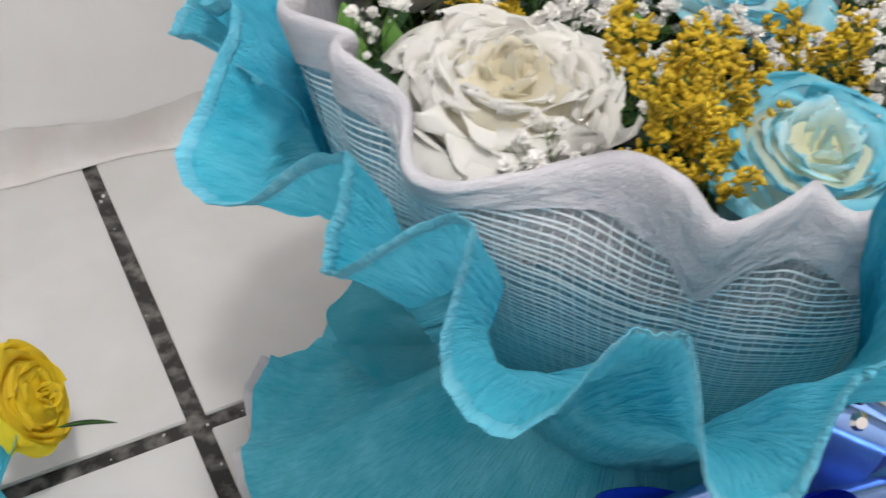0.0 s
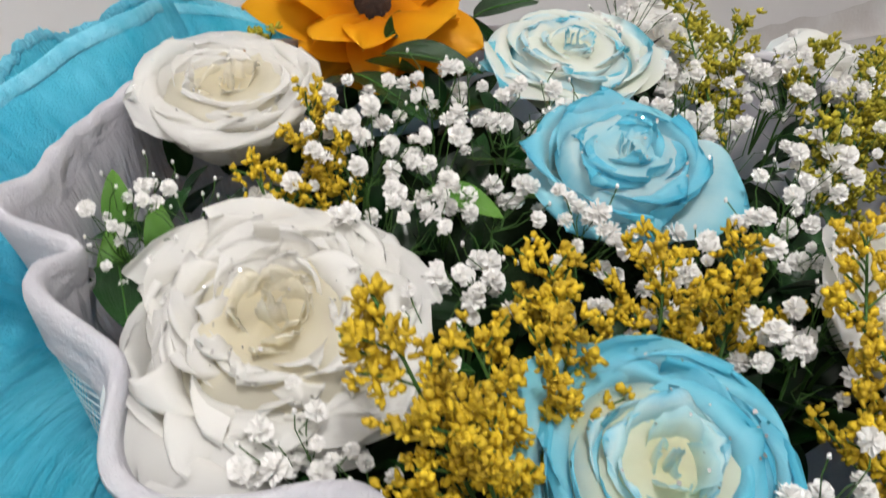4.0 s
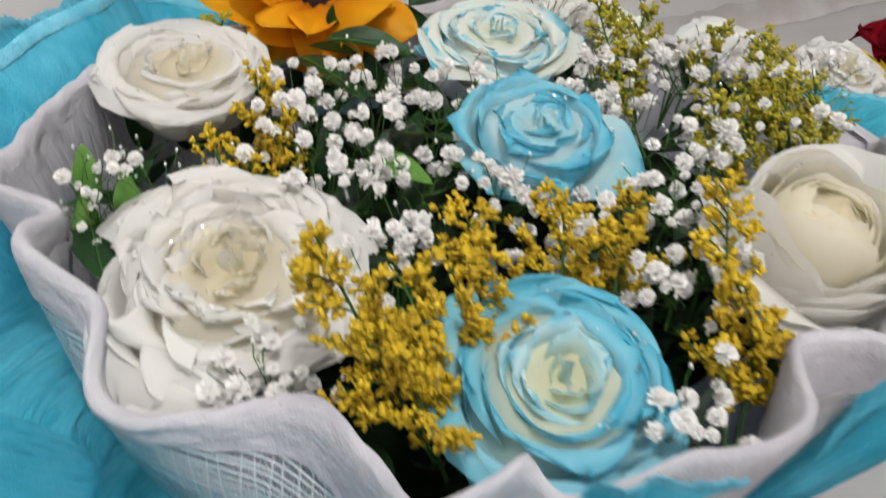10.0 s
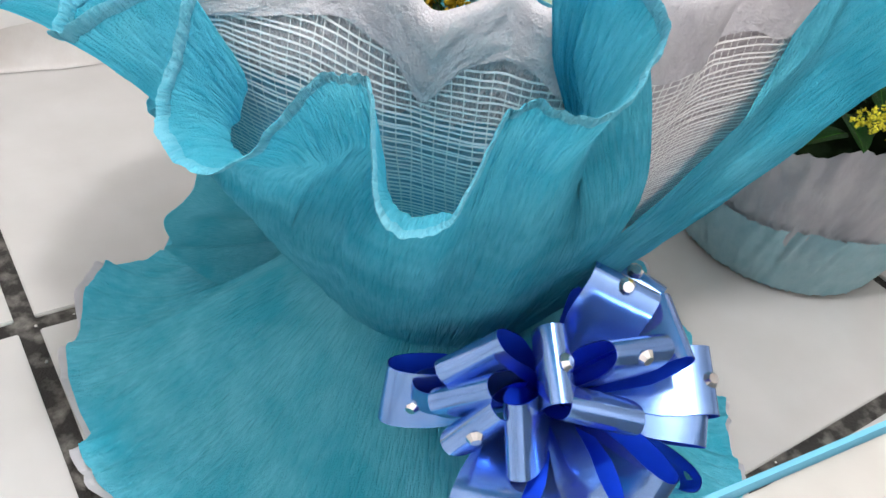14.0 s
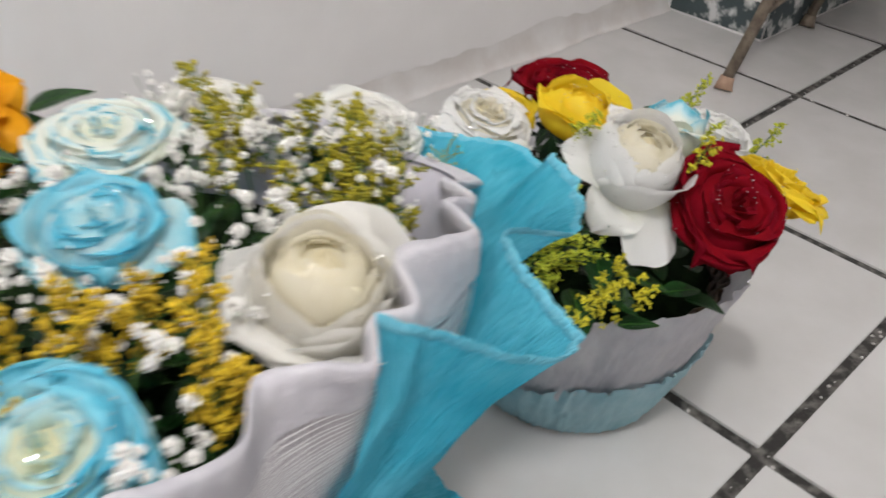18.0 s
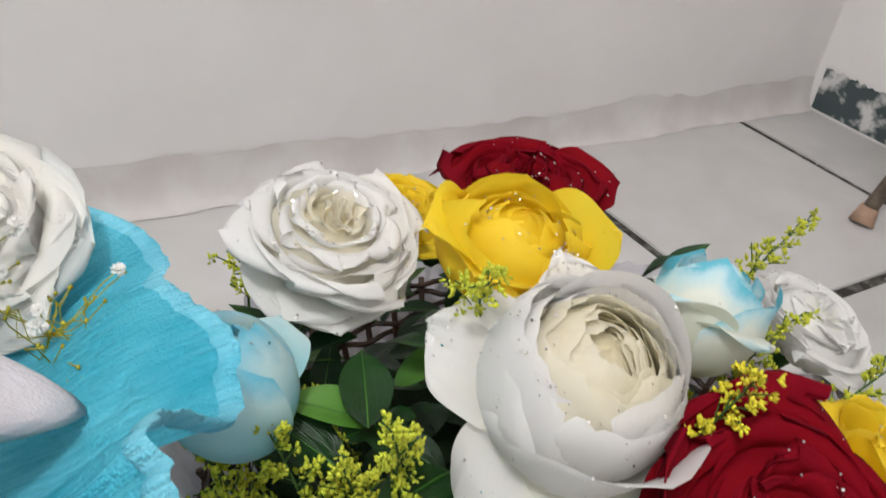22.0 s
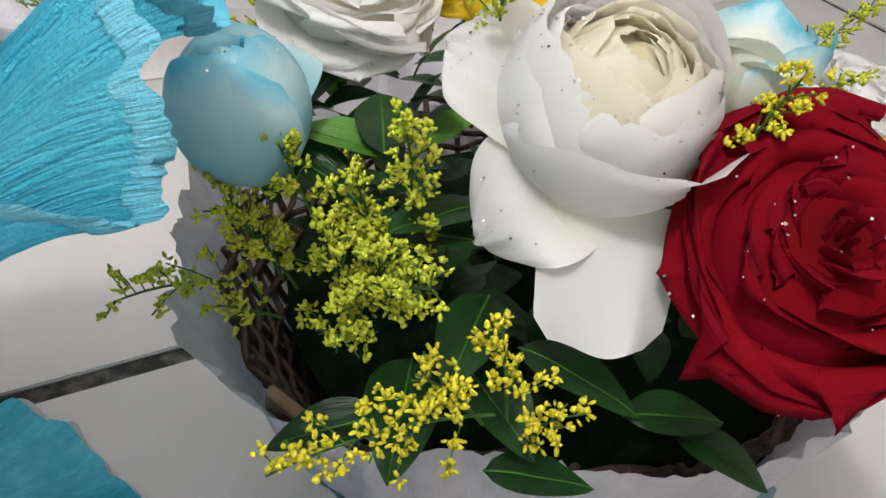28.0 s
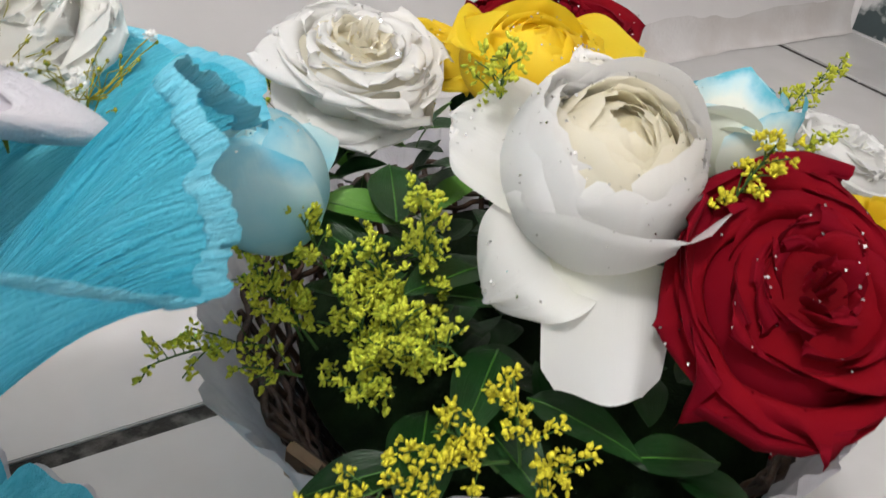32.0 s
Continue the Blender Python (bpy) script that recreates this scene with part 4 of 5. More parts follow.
def leaf_blade(name, way, length, wide, seed):
    """An oval blade, folded along the middle and curled, with its midrib where it is long enough to show."""
    rng = random.Random(seed)
    d = Vector(way).normalized()
    s_ = d.cross(Vector((0, 0, 1))).normalized()
    n = s_.cross(d)
    curl, fold, tw = rng.uniform(0.1, 0.35), rng.uniform(0.15, 0.4), rng.uniform(-0.3, 0.3)

    def f(u, v):
        a = 2 * u - 1
        w = wide * 0.5 * math.sin(math.pi * v**0.85) ** 0.75
        return tuple(d * length * v + s_ * (a * w) + n * (fold * abs(a) * w - curl * length * v * v + tw * a * w * v + 0.02 * wide * math.sin(9 * v + 3 * a)))
    rib = [Vector(f(0.5, v / 8)) + n * 0.0003 for v in range(9)]
    return sheet(name, 6, 12, f), rib


def leaf(place, way, length, wide, seed, material, label="glossy dark green oval leaf"):
    blade, rib = leaf_blade("leaf", way, length, wide, seed)
    ob = part("leaf", blade, material)
    ob.location = Vector(place) + BED
    if length > 0.042:
        part("midrib", tube("midrib", rib, 0.0006, 5, 0.4), M_LEAF2, ob, "paler raised midrib")
    return tagged(ob, label, "leaf", "leaves")


# ---- the bouquet's flowers ----
rose((0.314, 0.386, 0.462), (-0.14, -0.22, 0.95), 0.049, M_ROSEW, 1, "large full ivory rose with many crowded petals", [4, 5, 7, 8, 9, 10, 10, 10], heart=M_CREAM, droop=0.34, frill=1.1, deep=0.09, heart_to=0.36, extra=((4.3, 0.92, 0.12), (5.2, 0.94, 0.14)))
rose((0.394, 0.275, 0.468), (-0.18, -0.26, 0.94), 0.041, M_ROSEB, 2, "blue dyed rose with a pale yellow centre", [3, 4, 5, 5, 6, 6], heart=M_BLUEHEART, mid=M_BUDB, heart_to=0.28, droop=0.28, frill=0.8, deep=0.16, extra=((3.5, 1.12, 0.40), (4.6, 1.1, 0.55), (2.2, 1.12, 0.3), (0.4, 1.1, 0.3), (5.6, 1.1, 0.4)))
rose((0.484, 0.410, 0.472), (-0.06, -0.12, 0.97), 0.036, M_ROSEB, 3, "sky blue dyed rose among baby's breath", [2, 3, 3, 4, 4, 4], heart=M_BUDB, heart_to=0.3, droop=0.10, point=0.10, deep=0.10, extra=((5.4, 1.55, 0.2), (3.6, 1.35, 0.25), (4.5, 1.2, 0.4)))
rose((0.545, 0.530, 0.455), (-0.05, -0.08, 0.97), 0.042, M_ROSEBW, 4, "white rose with blue dyed petal edges", [2, 3, 3, 4, 4, 4], droop=0.10, point=0.12, deep=0.10, extra=((3.4, 1.35, 0.05), (5.9, 1.35, 0.05), (4.6, 1.25, 0.1)))
rose((0.350, 0.549, 0.460), (-0.06, -0.06, 1.0), 0.040, M_ROSEW, 5, "half-open ivory rose beside the sunflower", [3, 3, 4, 4, 5, 5, 5], droop=0.02, point=0.05, deep=0.10, heart=M_CREAM, extra=((3.6, 1.15, 0.15), (4.8, 1.12, 0.2)))
cup_rose((0.546, 0.286, 0.470), (-0.10, -0.20, 0.95), 0.041, M_ROSEW, 6, "ivory rose with large loose outer petals", 10, 1.25, 0.98, 0.30, heart=M_CREAM, droop=0.0, point=0.15, rough=1.6, core=0.34, extra=((3.1, 1.4, 0.1), (0.3, 1.1, 0.2)))
rose((0.752, 0.492, 0.412), (-0.05, -0.35, 0.9), 0.044, M_ROSEW, 7, "ivory rose at the wrap's far edge", [3, 4, 5, 5, 6, 6, 7, 7], droop=0.35, deep=0.08)
rose((0.640, 0.545, 0.440), (-0.1, -0.2, 0.95), 0.038, M_ROSEW, 17, "small ivory rose behind baby's breath", [3, 4, 5, 5, 6, 6, 7, 7], droop=0.35, deep=0.08)


def sunflower(place, axis, R):
    rng = random.Random(31)
    ob = thing("sunflower", Vector(place) + BED, "orange-yellow sunflower with a dark brown centre", "sunflower")
    ob.rotation_mode = "QUATERNION"
    ob.rotation_quaternion = Vector((0, 0, 1)).rotation_difference(Vector(axis).normalized())
    for ring, (n, lift, grow) in enumerate(((9, 1.35, 0.72), (11, 0.75, 1.0), (10, 0.15, 1.0))):
        for i in range(n):
            phi = 2 * math.pi * (i + 0.37 * ring + rng.uniform(-0.2, 0.2)) / n
            ln, wd = R * grow * rng.uniform(0.72, 1.0), R * rng.uniform(0.34, 0.48)
            lf, tw, cr, keel = lift + 0.55 * math.sin(phi) + rng.uniform(-0.25, 0.25), rng.uniform(-1.3, 1.3), rng.uniform(-0.2, 0.9), rng.uniform(-0.8, 0.9)

            def f(u, v):
                a = 2 * u - 1
                w = wd * 1.55 * (0.06 + v) ** 0.75 * max(0.0, 1 - v) ** 0.85
                x = R * 0.13 + ln * v * 0.84
                z = ln * (lf * v - cr * 0.6 * v * v) + keel * abs(a) * w + tw * a * w * v + 0.03 * R * math.sin(5 * v + 4 * a)
                y = a * w + 0.10 * R * tw * v * v
                return x * math.cos(phi) - y * math.sin(phi), x * math.sin(phi) + y * math.cos(phi), z
            part("petal", sheet("petal", 6, 12, f), M_SUN, ob)
    part("disc", sheet("disc", 32, 8, lambda u, v: (math.cos(2 * math.pi * u) * R * 0.14 * v, math.sin(2 * math.pi * u) * R * 0.14 * v, R * (0.10 - 0.08 * v * v)), True), M_SUNC, ob, "dark brown seed disc")
    part("calyx", tube("calyx", [(0, 0, 0.0), (0, 0, -0.10 * R), (0, 0, -0.8 * R)], 0.28 * R, 10, 0.3), M_STEM, ob)
    return ob


sunflower((0.470, 0.640, 0.455), (-0.22, -0.50, 0.80), 0.084)

SPRIGS = [((0.350, 0.285, 0.435), (0.322, 0.329, 0.522), 2.2), ((0.365, 0.290, 0.43), (0.352, 0.325, 0.497), 2.2), ((0.350, 0.278, 0.435), (0.338, 0.298, 0.494), 2.0), ((0.36, 0.30, 0.44), (0.388, 0.322, 0.492), 2.0),
          ((0.400, 0.320, 0.43), (0.398, 0.352, 0.492), 1.8), ((0.42, 0.31, 0.44), (0.438, 0.340, 0.497), 2.0), ((0.44, 0.30, 0.44), (0.470, 0.330, 0.492), 2.0), ((0.375, 0.455, 0.42), (0.372, 0.508, 0.482), 1.6), ((0.35, 0.45, 0.42), (0.333, 0.470, 0.474), 1.4),
          ((0.455, 0.235, 0.43), (0.488, 0.300, 0.515), 1.8), ((0.468, 0.24, 0.43), (0.462, 0.258, 0.497), 1.8), ((0.65, 0.37, 0.41), (0.705, 0.455, 0.468), 1.8), ((0.63, 0.38, 0.41), (0.655, 0.420, 0.460), 1.8), ((0.60, 0.43, 0.41), (0.628, 0.545, 0.485), 1.6),
          ((0.60, 0.36, 0.41), (0.604, 0.405, 0.475), 1.6), ((0.66, 0.33, 0.41), (0.652, 0.368, 0.460), 1.6), ((0.60, 0.30, 0.43), (0.595, 0.320, 0.480), 1.0)]
for k, (b0, t0, full) in enumerate(SPRIGS):
    goldenrod(b0, t0, 100 + k, M_GOLD if k < 11 else M_OLIVE, full * 1.3, 0.0018, 0.042 if k < 7 else 0.036)

GYP = [(0.275, 0.465, 14, 0.026), (0.375, 0.425, 22, 0.028), (0.412, 0.440, 24, 0.028), (0.385, 0.470, 20, 0.026), (0.360, 0.355, 10, 0.018), (0.455, 0.460, 22, 0.026), (0.440, 0.500, 18, 0.026), (0.515, 0.345, 22, 0.026), (0.470, 0.290, 20, 0.024), (0.302, 0.342, 20, 0.018),
       (0.430, 0.240, 18, 0.022), (0.440, 0.380, 18, 0.022), (0.386, 0.372, 12, 0.018), (0.600, 0.548, 18, 0.028), (0.630, 0.445, 20, 0.028), (0.560, 0.430, 22, 0.028), (0.680, 0.420, 20, 0.026), (0.720, 0.410, 16, 0.022), (0.500, 0.300, 14, 0.018), (0.560, 0.370, 18, 0.026), (0.315, 0.318, 8, 0.014)]
for k, (x, y, n, sp) in enumerate(GYP):
    h = 0.485 - 0.06 * max(0, x - 0.5)
    if k in (9, 20):
        h = 0.466
    gypsophila((x, y, h - 0.055), 300 + k, n, sp, 0.058, 0.0040 if k else 0.003, closed=0.25 if k else 0.7)

for k, (x, y, z) in enumerate(((0.690, 0.440, 0.470), (0.665, 0.400, 0.472), (0.700, 0.400, 0.462), (0.675, 0.470, 0.472), (0.640, 0.500, 0.478), (0.620, 0.345, 0.470), (0.385, 0.585, 0.475))):
    goldenrod((x - 0.02, y - 0.035, 0.415), (x, y, z), 160 + k, M_OLIVE, 1.7, 0.0017, 0.040)
for k, (x, y) in enumerate(((0.650, 0.470), (0.690, 0.470), (0.655, 0.355), (0.615, 0.395), (0.585, 0.480), (0.500, 0.475), (0.535, 0.455), (0.420, 0.410), (0.350, 0.450), (0.480, 0.345), (0.445, 0.340), (0.405, 0.505))):
    gypsophila((x, y, 0.427 - 0.05 * max(0.0, x - 0.5)), 340 + k, 14, 0.028, 0.052, 0.0040, closed=0.3)
for k, (x, y, z) in enumerate(((0.292, 0.490, 0.425), (0.282, 0.450, 0.425), (0.302, 0.455, 0.430))):
    gypsophila((x, y, z), 360 + k, 12, 0.020, 0.050, 0.0034, closed=0.5)
    for j in range(3):
        leaf((x + 0.012 * j - 0.012, y - 0.008 * j, z + 0.010), (0.1 + 0.3 * j, 0.5 - 0.5 * j, 0.8), 0.032, 0.013, 760 + 3 * k + j, M_LEAF if j else M_LEAF2, label="small dark green leaf between the flowers")
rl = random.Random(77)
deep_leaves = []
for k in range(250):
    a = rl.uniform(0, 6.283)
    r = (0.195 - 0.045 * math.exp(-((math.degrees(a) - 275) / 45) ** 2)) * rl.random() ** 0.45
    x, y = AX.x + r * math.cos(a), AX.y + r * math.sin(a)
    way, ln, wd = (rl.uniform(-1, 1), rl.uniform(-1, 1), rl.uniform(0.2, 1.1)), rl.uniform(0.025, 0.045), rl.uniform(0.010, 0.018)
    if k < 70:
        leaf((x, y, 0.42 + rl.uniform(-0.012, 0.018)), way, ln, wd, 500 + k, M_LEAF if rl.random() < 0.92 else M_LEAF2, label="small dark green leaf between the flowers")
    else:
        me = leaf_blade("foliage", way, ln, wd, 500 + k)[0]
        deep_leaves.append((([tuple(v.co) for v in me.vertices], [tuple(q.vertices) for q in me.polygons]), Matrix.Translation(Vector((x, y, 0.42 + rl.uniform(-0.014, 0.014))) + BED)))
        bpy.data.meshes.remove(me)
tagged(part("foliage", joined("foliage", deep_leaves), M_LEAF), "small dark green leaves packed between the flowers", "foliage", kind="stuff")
for k, (x, y, z, dx, dy) in enumerate(((0.275, 0.47, 0.445, -0.1, -0.8), (0.40, 0.44, 0.462, 0.6, -0.8), (0.445, 0.575, 0.455, 1.0, -0.7), (0.46, 0.60, 0.45, 0.9, 0.5), (0.42, 0.56, 0.455, 0.3, -1.0), (0.52, 0.60, 0.455, 1.0, 0.2))):
    leaf((x, y, z), (dx, dy, 0.25), 0.036 if k == 1 else 0.056, 0.016 if k == 1 else 0.022, 700 + k, M_LEAF2 if k == 1 else M_LEAF)

# ---- flower basket ----
BK = Vector((1.053, 0.461, 0.0))
flower_basket = thing("flower_basket", BK, "wicker flower basket wrapped in white and pale blue crepe paper", "basket")


def basket_r(az, v):
    a = az % 360
    pinch = min(1.0, max(0.0, (a - 203) / 25)) * min(1.0, max(0.0, (350 - a) / 50))
    foot = 0.105 + 0.030 * (0.5 + 0.5 * math.cos(radians(az - 305)))
    top = 0.222 - 0.02 * math.cos(radians(az - 60)) - 0.040 * pinch * pinch * (3 - 2 * pinch)
    return foot + (top - foot) * v**0.9


def band(az0, low, high, seed, wave):
    def f(u, v):
        az = 360 * u
        c, s_ = math.cos(radians(az)), math.sin(radians(az))
        k = noise.noise(Vector((c * 4, s_ * 4, seed)))
        k2 = noise.noise(Vector((c * 13, s_ * 13, seed)))
        top = high + wave * (0.7 * k + 0.5 * k2 + 0.25 * noise.noise(Vector((c * 30, s_ * 30, seed)))) * v
        z = low + (top - low) * v
        t = z / 0.235
        r = basket_r(az, max(0.0, t)) + 0.004 + (0.010 * k + 0.009 * k2) * v**2
        r += 0.0045 * noise.noise(Vector((c * 28, s_ * 28, v * 6 + seed))) + 0.004 * v * noise.noise(Vector((c * 17, s_ * 17, v * 3 + seed)))
        return c * r, s_ * r, z
    return f


part("white_wrap", sheet("white_wrap", 300, 18, band(0, 0.075, 0.245, 1.0, 0.030), True), M_WHITE, flower_basket, "white crepe inner wrap with a torn wavy edge")
part("blue_band", sheet("blue_band", 300, 12, lambda u, v: Vector(band(0, 0.004, 0.118, 7.0, 0.008)(u, v)) + Vector((math.cos(6.28318 * u), math.sin(6.28318 * u), 0)) * (0.003 + 0.004 * v), True), M_PALE, flower_basket, "pale blue crepe outer band")
part("base", sheet("base", 60, 3, lambda u, v: (math.cos(6.28318 * u) * 0.104 * v, math.sin(6.28318 * u) * 0.104 * v, 0.003), True), M_WICKER, flower_basket)
part("base_ring", tube("base_ring", [(math.cos(a * 0.1309) * 0.100, math.sin(a * 0.1309) * 0.100, 0.006) for a in range(49)], 0.006, 6), M_WICKER, flower_basket, "dark wicker foot ring")
for k in range(44):
    az = 360 * k / 44
    pts = [(math.cos(radians(az)) * (basket_r(az, v) - 0.018), math.sin(radians(az)) * (basket_r(az, v) - 0.018), 0.215 * v) for v in [j / 8 for j in range(9)]]
    part("stake", tube("stake", pts, 0.0026, 5), M_WICKER, flower_basket)
for j in range(16):
    v = 0.36 + 0.62 * j / 15
    pts = []
    for i in range(133):
        az = 360 * i / 132
        wob = 0.0036 * math.cos(math.pi * (i / 3 + j))
        rr = basket_r(az, v) - 0.018 + wob
        pts.append((math.cos(radians(az)) * rr, math.sin(radians(az)) * rr, 0.215 * v + 0.0012 * math.sin(i * 1.7 + j)))
    part("weaver", tube("weaver", pts, 0.0024, 5), M_WICKER, flower_basket)
# added dark sheet under the basket's flowers, shade painted as its colour
part("gap_fill", sheet("gap_fill", 60, 8, lambda u, v: (math.cos(6.28318 * u) * 0.172 * v, math.sin(6.28318 * u) * 0.172 * v, 0.215 - 0.05 * v**3 + 0.006 * noise.noise(Vector((math.cos(6.28 * u) * v * 9, math.sin(6.28 * u) * v * 9, 4)))), True), M_GAP_SHADE, flower_basket, "added dark fill with the shade between the flowers in its colour")
kb = box(-0.032, -0.003, -0.04, 0.032, 0.003, 0.04, 0.001)
kraft = part("cardboard_flap", kb, M_KRAFT)
tagged(kraft, "torn tan cardboard flap inside the basket's edge", "cardboard")
kraft.matrix_world = pose(0.862, 0.399, 0.175, 25, 20, -55)

BED = Vector((0.020, 0.007, -0.004))
white_rose = cup_rose((0.953, 0.356, 0.3775), (-0.09, -0.33, 0.94), 0.044, M_ROSEW2, 8, "large white rose with silver glitter and drooping petals", 11, 0.90, 0.92, 0.24, glitter=80, heart=M_CREAM, rough=2.2, core=0.42)
back = (Matrix.Translation(white_rose.location) @ white_rose.rotation_quaternion.to_matrix().to_4x4()).inverted()


loose = []


def loose_petal(base, tip, out, half_w, cup, roll, seed, label):
    """A broad loose petal of the white rose from its base out to its rolled lip."""
    base, tip, out = Vector(base), Vector(tip), Vector(out).normalized()
    side = (tip - base).cross(out).normalized()

    def g(u, v):
        a = 2 * u - 1
        v = 1 - (1 - v) ** 1.5
        wide = math.sqrt(max(0.0, 1 - (max(0.0, v - 0.45) / 0.55) ** 3.4)) * (0.55 + 0.45 * math.sin(0.5 * math.pi * min(1.0, v / 0.5)))
        k = noise.noise(Vector((a * 1.8, v * 2.2, seed)))
        p = base.lerp(tip, v * (1 - 0.10 * a * a)) + side * (a * half_w * wide * (1 + 0.06 * math.sin(5 * v + seed)))
        lip = max(0.0, v - 0.68) / 0.32
        p += out * (0.010 * math.sin(math.pi * v) + cup * a * a * wide - roll * lip**2 + 0.007 * k * v + 0.0026 * noise.noise(Vector((a * 5, v, seed))) * v)
        p += (tip - base) * (0.05 * noise.noise(Vector((a * 3.5, 0.3, seed))) * v**3)
        return tuple(back @ p)
    loose.append(g)
    return part("petal", sheet("petal", 22, 20, g), M_ROSEW2, white_rose, label)


loose_petal((0.972, 0.372, 0.350), (0.918, 0.412, 0.390), (-0.50, -0.45, 0.72), 0.029, 0.012, 0.008, 2.0, "broad outer petal laid back")
loose_petal((0.968, 0.362, 0.344), (0.909, 0.354, 0.328), (-0.42, -0.55, 0.72), 0.029, 0.007, 0.011, 5.0, "broad outer petal with a rolled lip")
loose_petal((0.990, 0.388, 0.356), (0.985, 0.405, 0.414), (-0.30, -0.80, 0.30), 0.026, 0.010, 0.006, 7.0, "upright petal behind the heart")
glitter_on(white_rose, loose, 24, 0.044, random.Random(3))


def hanging(u, v):
    a = 2 * u - 1
    mid = Vector((0.940, 0.327, 0.352)).lerp(Vector((0.917, 0.294, 0.312)), v)
    w = 0.0300 * (0.92 + 0.10 * v - 0.28 * max(0.0, v - 0.35)) * (1 - 0.25 * max(0.0, v - 0.85) / 0.15 * a * a)
    down = 0.10 * math.exp(-((a - 0.1) / 0.5) ** 2)
    mid = mid + (Vector((-0.026, -0.037, -0.040)) * down * v * v)
    side = Vector((0.83, -0.55, 0.03))
    away = Vector((-0.35, -0.55, 0.75))
    return tuple(back @ (mid + BED + side * (a * w) + away * (0.004 * math.sin(3 * a + 0.6) * v + 0.007 * v * (1 - v) - 0.005 * a * a + 0.003 * math.exp(-((a - 0.45) / 0.15) ** 2) * v)))


part("petal", sheet("petal", 16, 14, hanging), M_ROSEW2, white_rose, "loose hanging outer petal")
cup_rose((0.980, 0.448, 0.386), (0.0, -0.14, 0.97), 0.038, M_ROSEY, 9, "yellow rose with glitter in the basket", 7, 1.02, 0.74, 0.20, glitter=34, droop=0.0, point=0.40, rough=1.8, extra=((2.8, 1.40, -0.15), (5.9, 1.45, -0.18), (3.6, 1.2, 0.0), (5.0, 1.2, 0.0)))
rose((1.043, 0.520, 0.372), (-0.05, -0.06, 0.98), 0.041, M_ROSER, 10, "dark red rose with glitter behind the yellow rose", [3, 3, 4, 4, 5], droop=0.12, glitter=40, point=0.12, frill=1.6, extra=((5.9, 1.45, -0.05), (3.0, 1.25, 0.0), (1.4, 1.2, 0.0)))
rose((0.902, 0.505, 0.380), (0.06, -0.25, 0.93), 0.043, M_ROSEW2, 11, "open white rose with glitter", [3, 4, 5, 6, 6, 6, 6], heart=M_CREAM, droop=0.30, glitter=50, deep=0.12, frill=1.0, extra=((3.9, 1.25, 0.45), (4.5, 1.25, 0.5), (5.3, 1.2, 0.3)))
rose((0.990, 0.266, 0.360), (-0.24, -0.42, 0.86), 0.052, M_ROSER, 12, "large dark red rose at the basket's edge", [3, 3, 4, 4, 5, 5], droop=0.34, glitter=36, point=0.08, deep=0.14, extra=((1.9, 1.15, 0.05), (2.8, 1.18, 0.2), (4.0, 1.12, 0.3), (5.2, 1.1, 0.3)))
cup_rose((1.066, 0.384, 0.366), (0.45, 0.25, 0.86), 0.030, M_ROSEBW, 13, "white rose with blue dyed edges", 5, 1.05, 1.1, 0.25, point=0.3, droop=0.2, glitter=10, extra=((3.2, 1.5, 0.0), (4.6, 1.4, 0.2)))
rose((1.085, 0.262, 0.350), (0.35, -0.20, 0.85), 0.043, M_ROSEY, 14, "yellow rose at the basket's side", [3, 3, 4, 4, 5], droop=0.26, point=0.08, deep=0.2, frill=1.0, extra=((2.5, 1.3, 0.1), (4.4, 1.25, 0.2)))
rose((1.180, 0.380, 0.330), (0.2, -0.2, 0.9), 0.038, M_ROSEW2, 15, "white rose at the basket's far side", [3, 3, 4, 4, 5, 6], droop=0.30, glitter=10, deep=0.08)
cup_rose((0.822, 0.432, 0.358), (-0.25, 0.10, 0.95), 0.028, M_BUDB, 16, "half-closed white and blue dyed rosebud", 4, 0.55, 1.15, 0.06, droop=0.3, glitter=6, extra=((0.6, 1.5, -0.25), (2.0, 1.4, -0.1)))
rose((0.962, 0.530, 0.366), (0.0, -0.2, 0.9), 0.030, M_ROSEY, 18, "small yellow rose between white and red roses", [3, 3, 4, 5], droop=0.30, glitter=4)

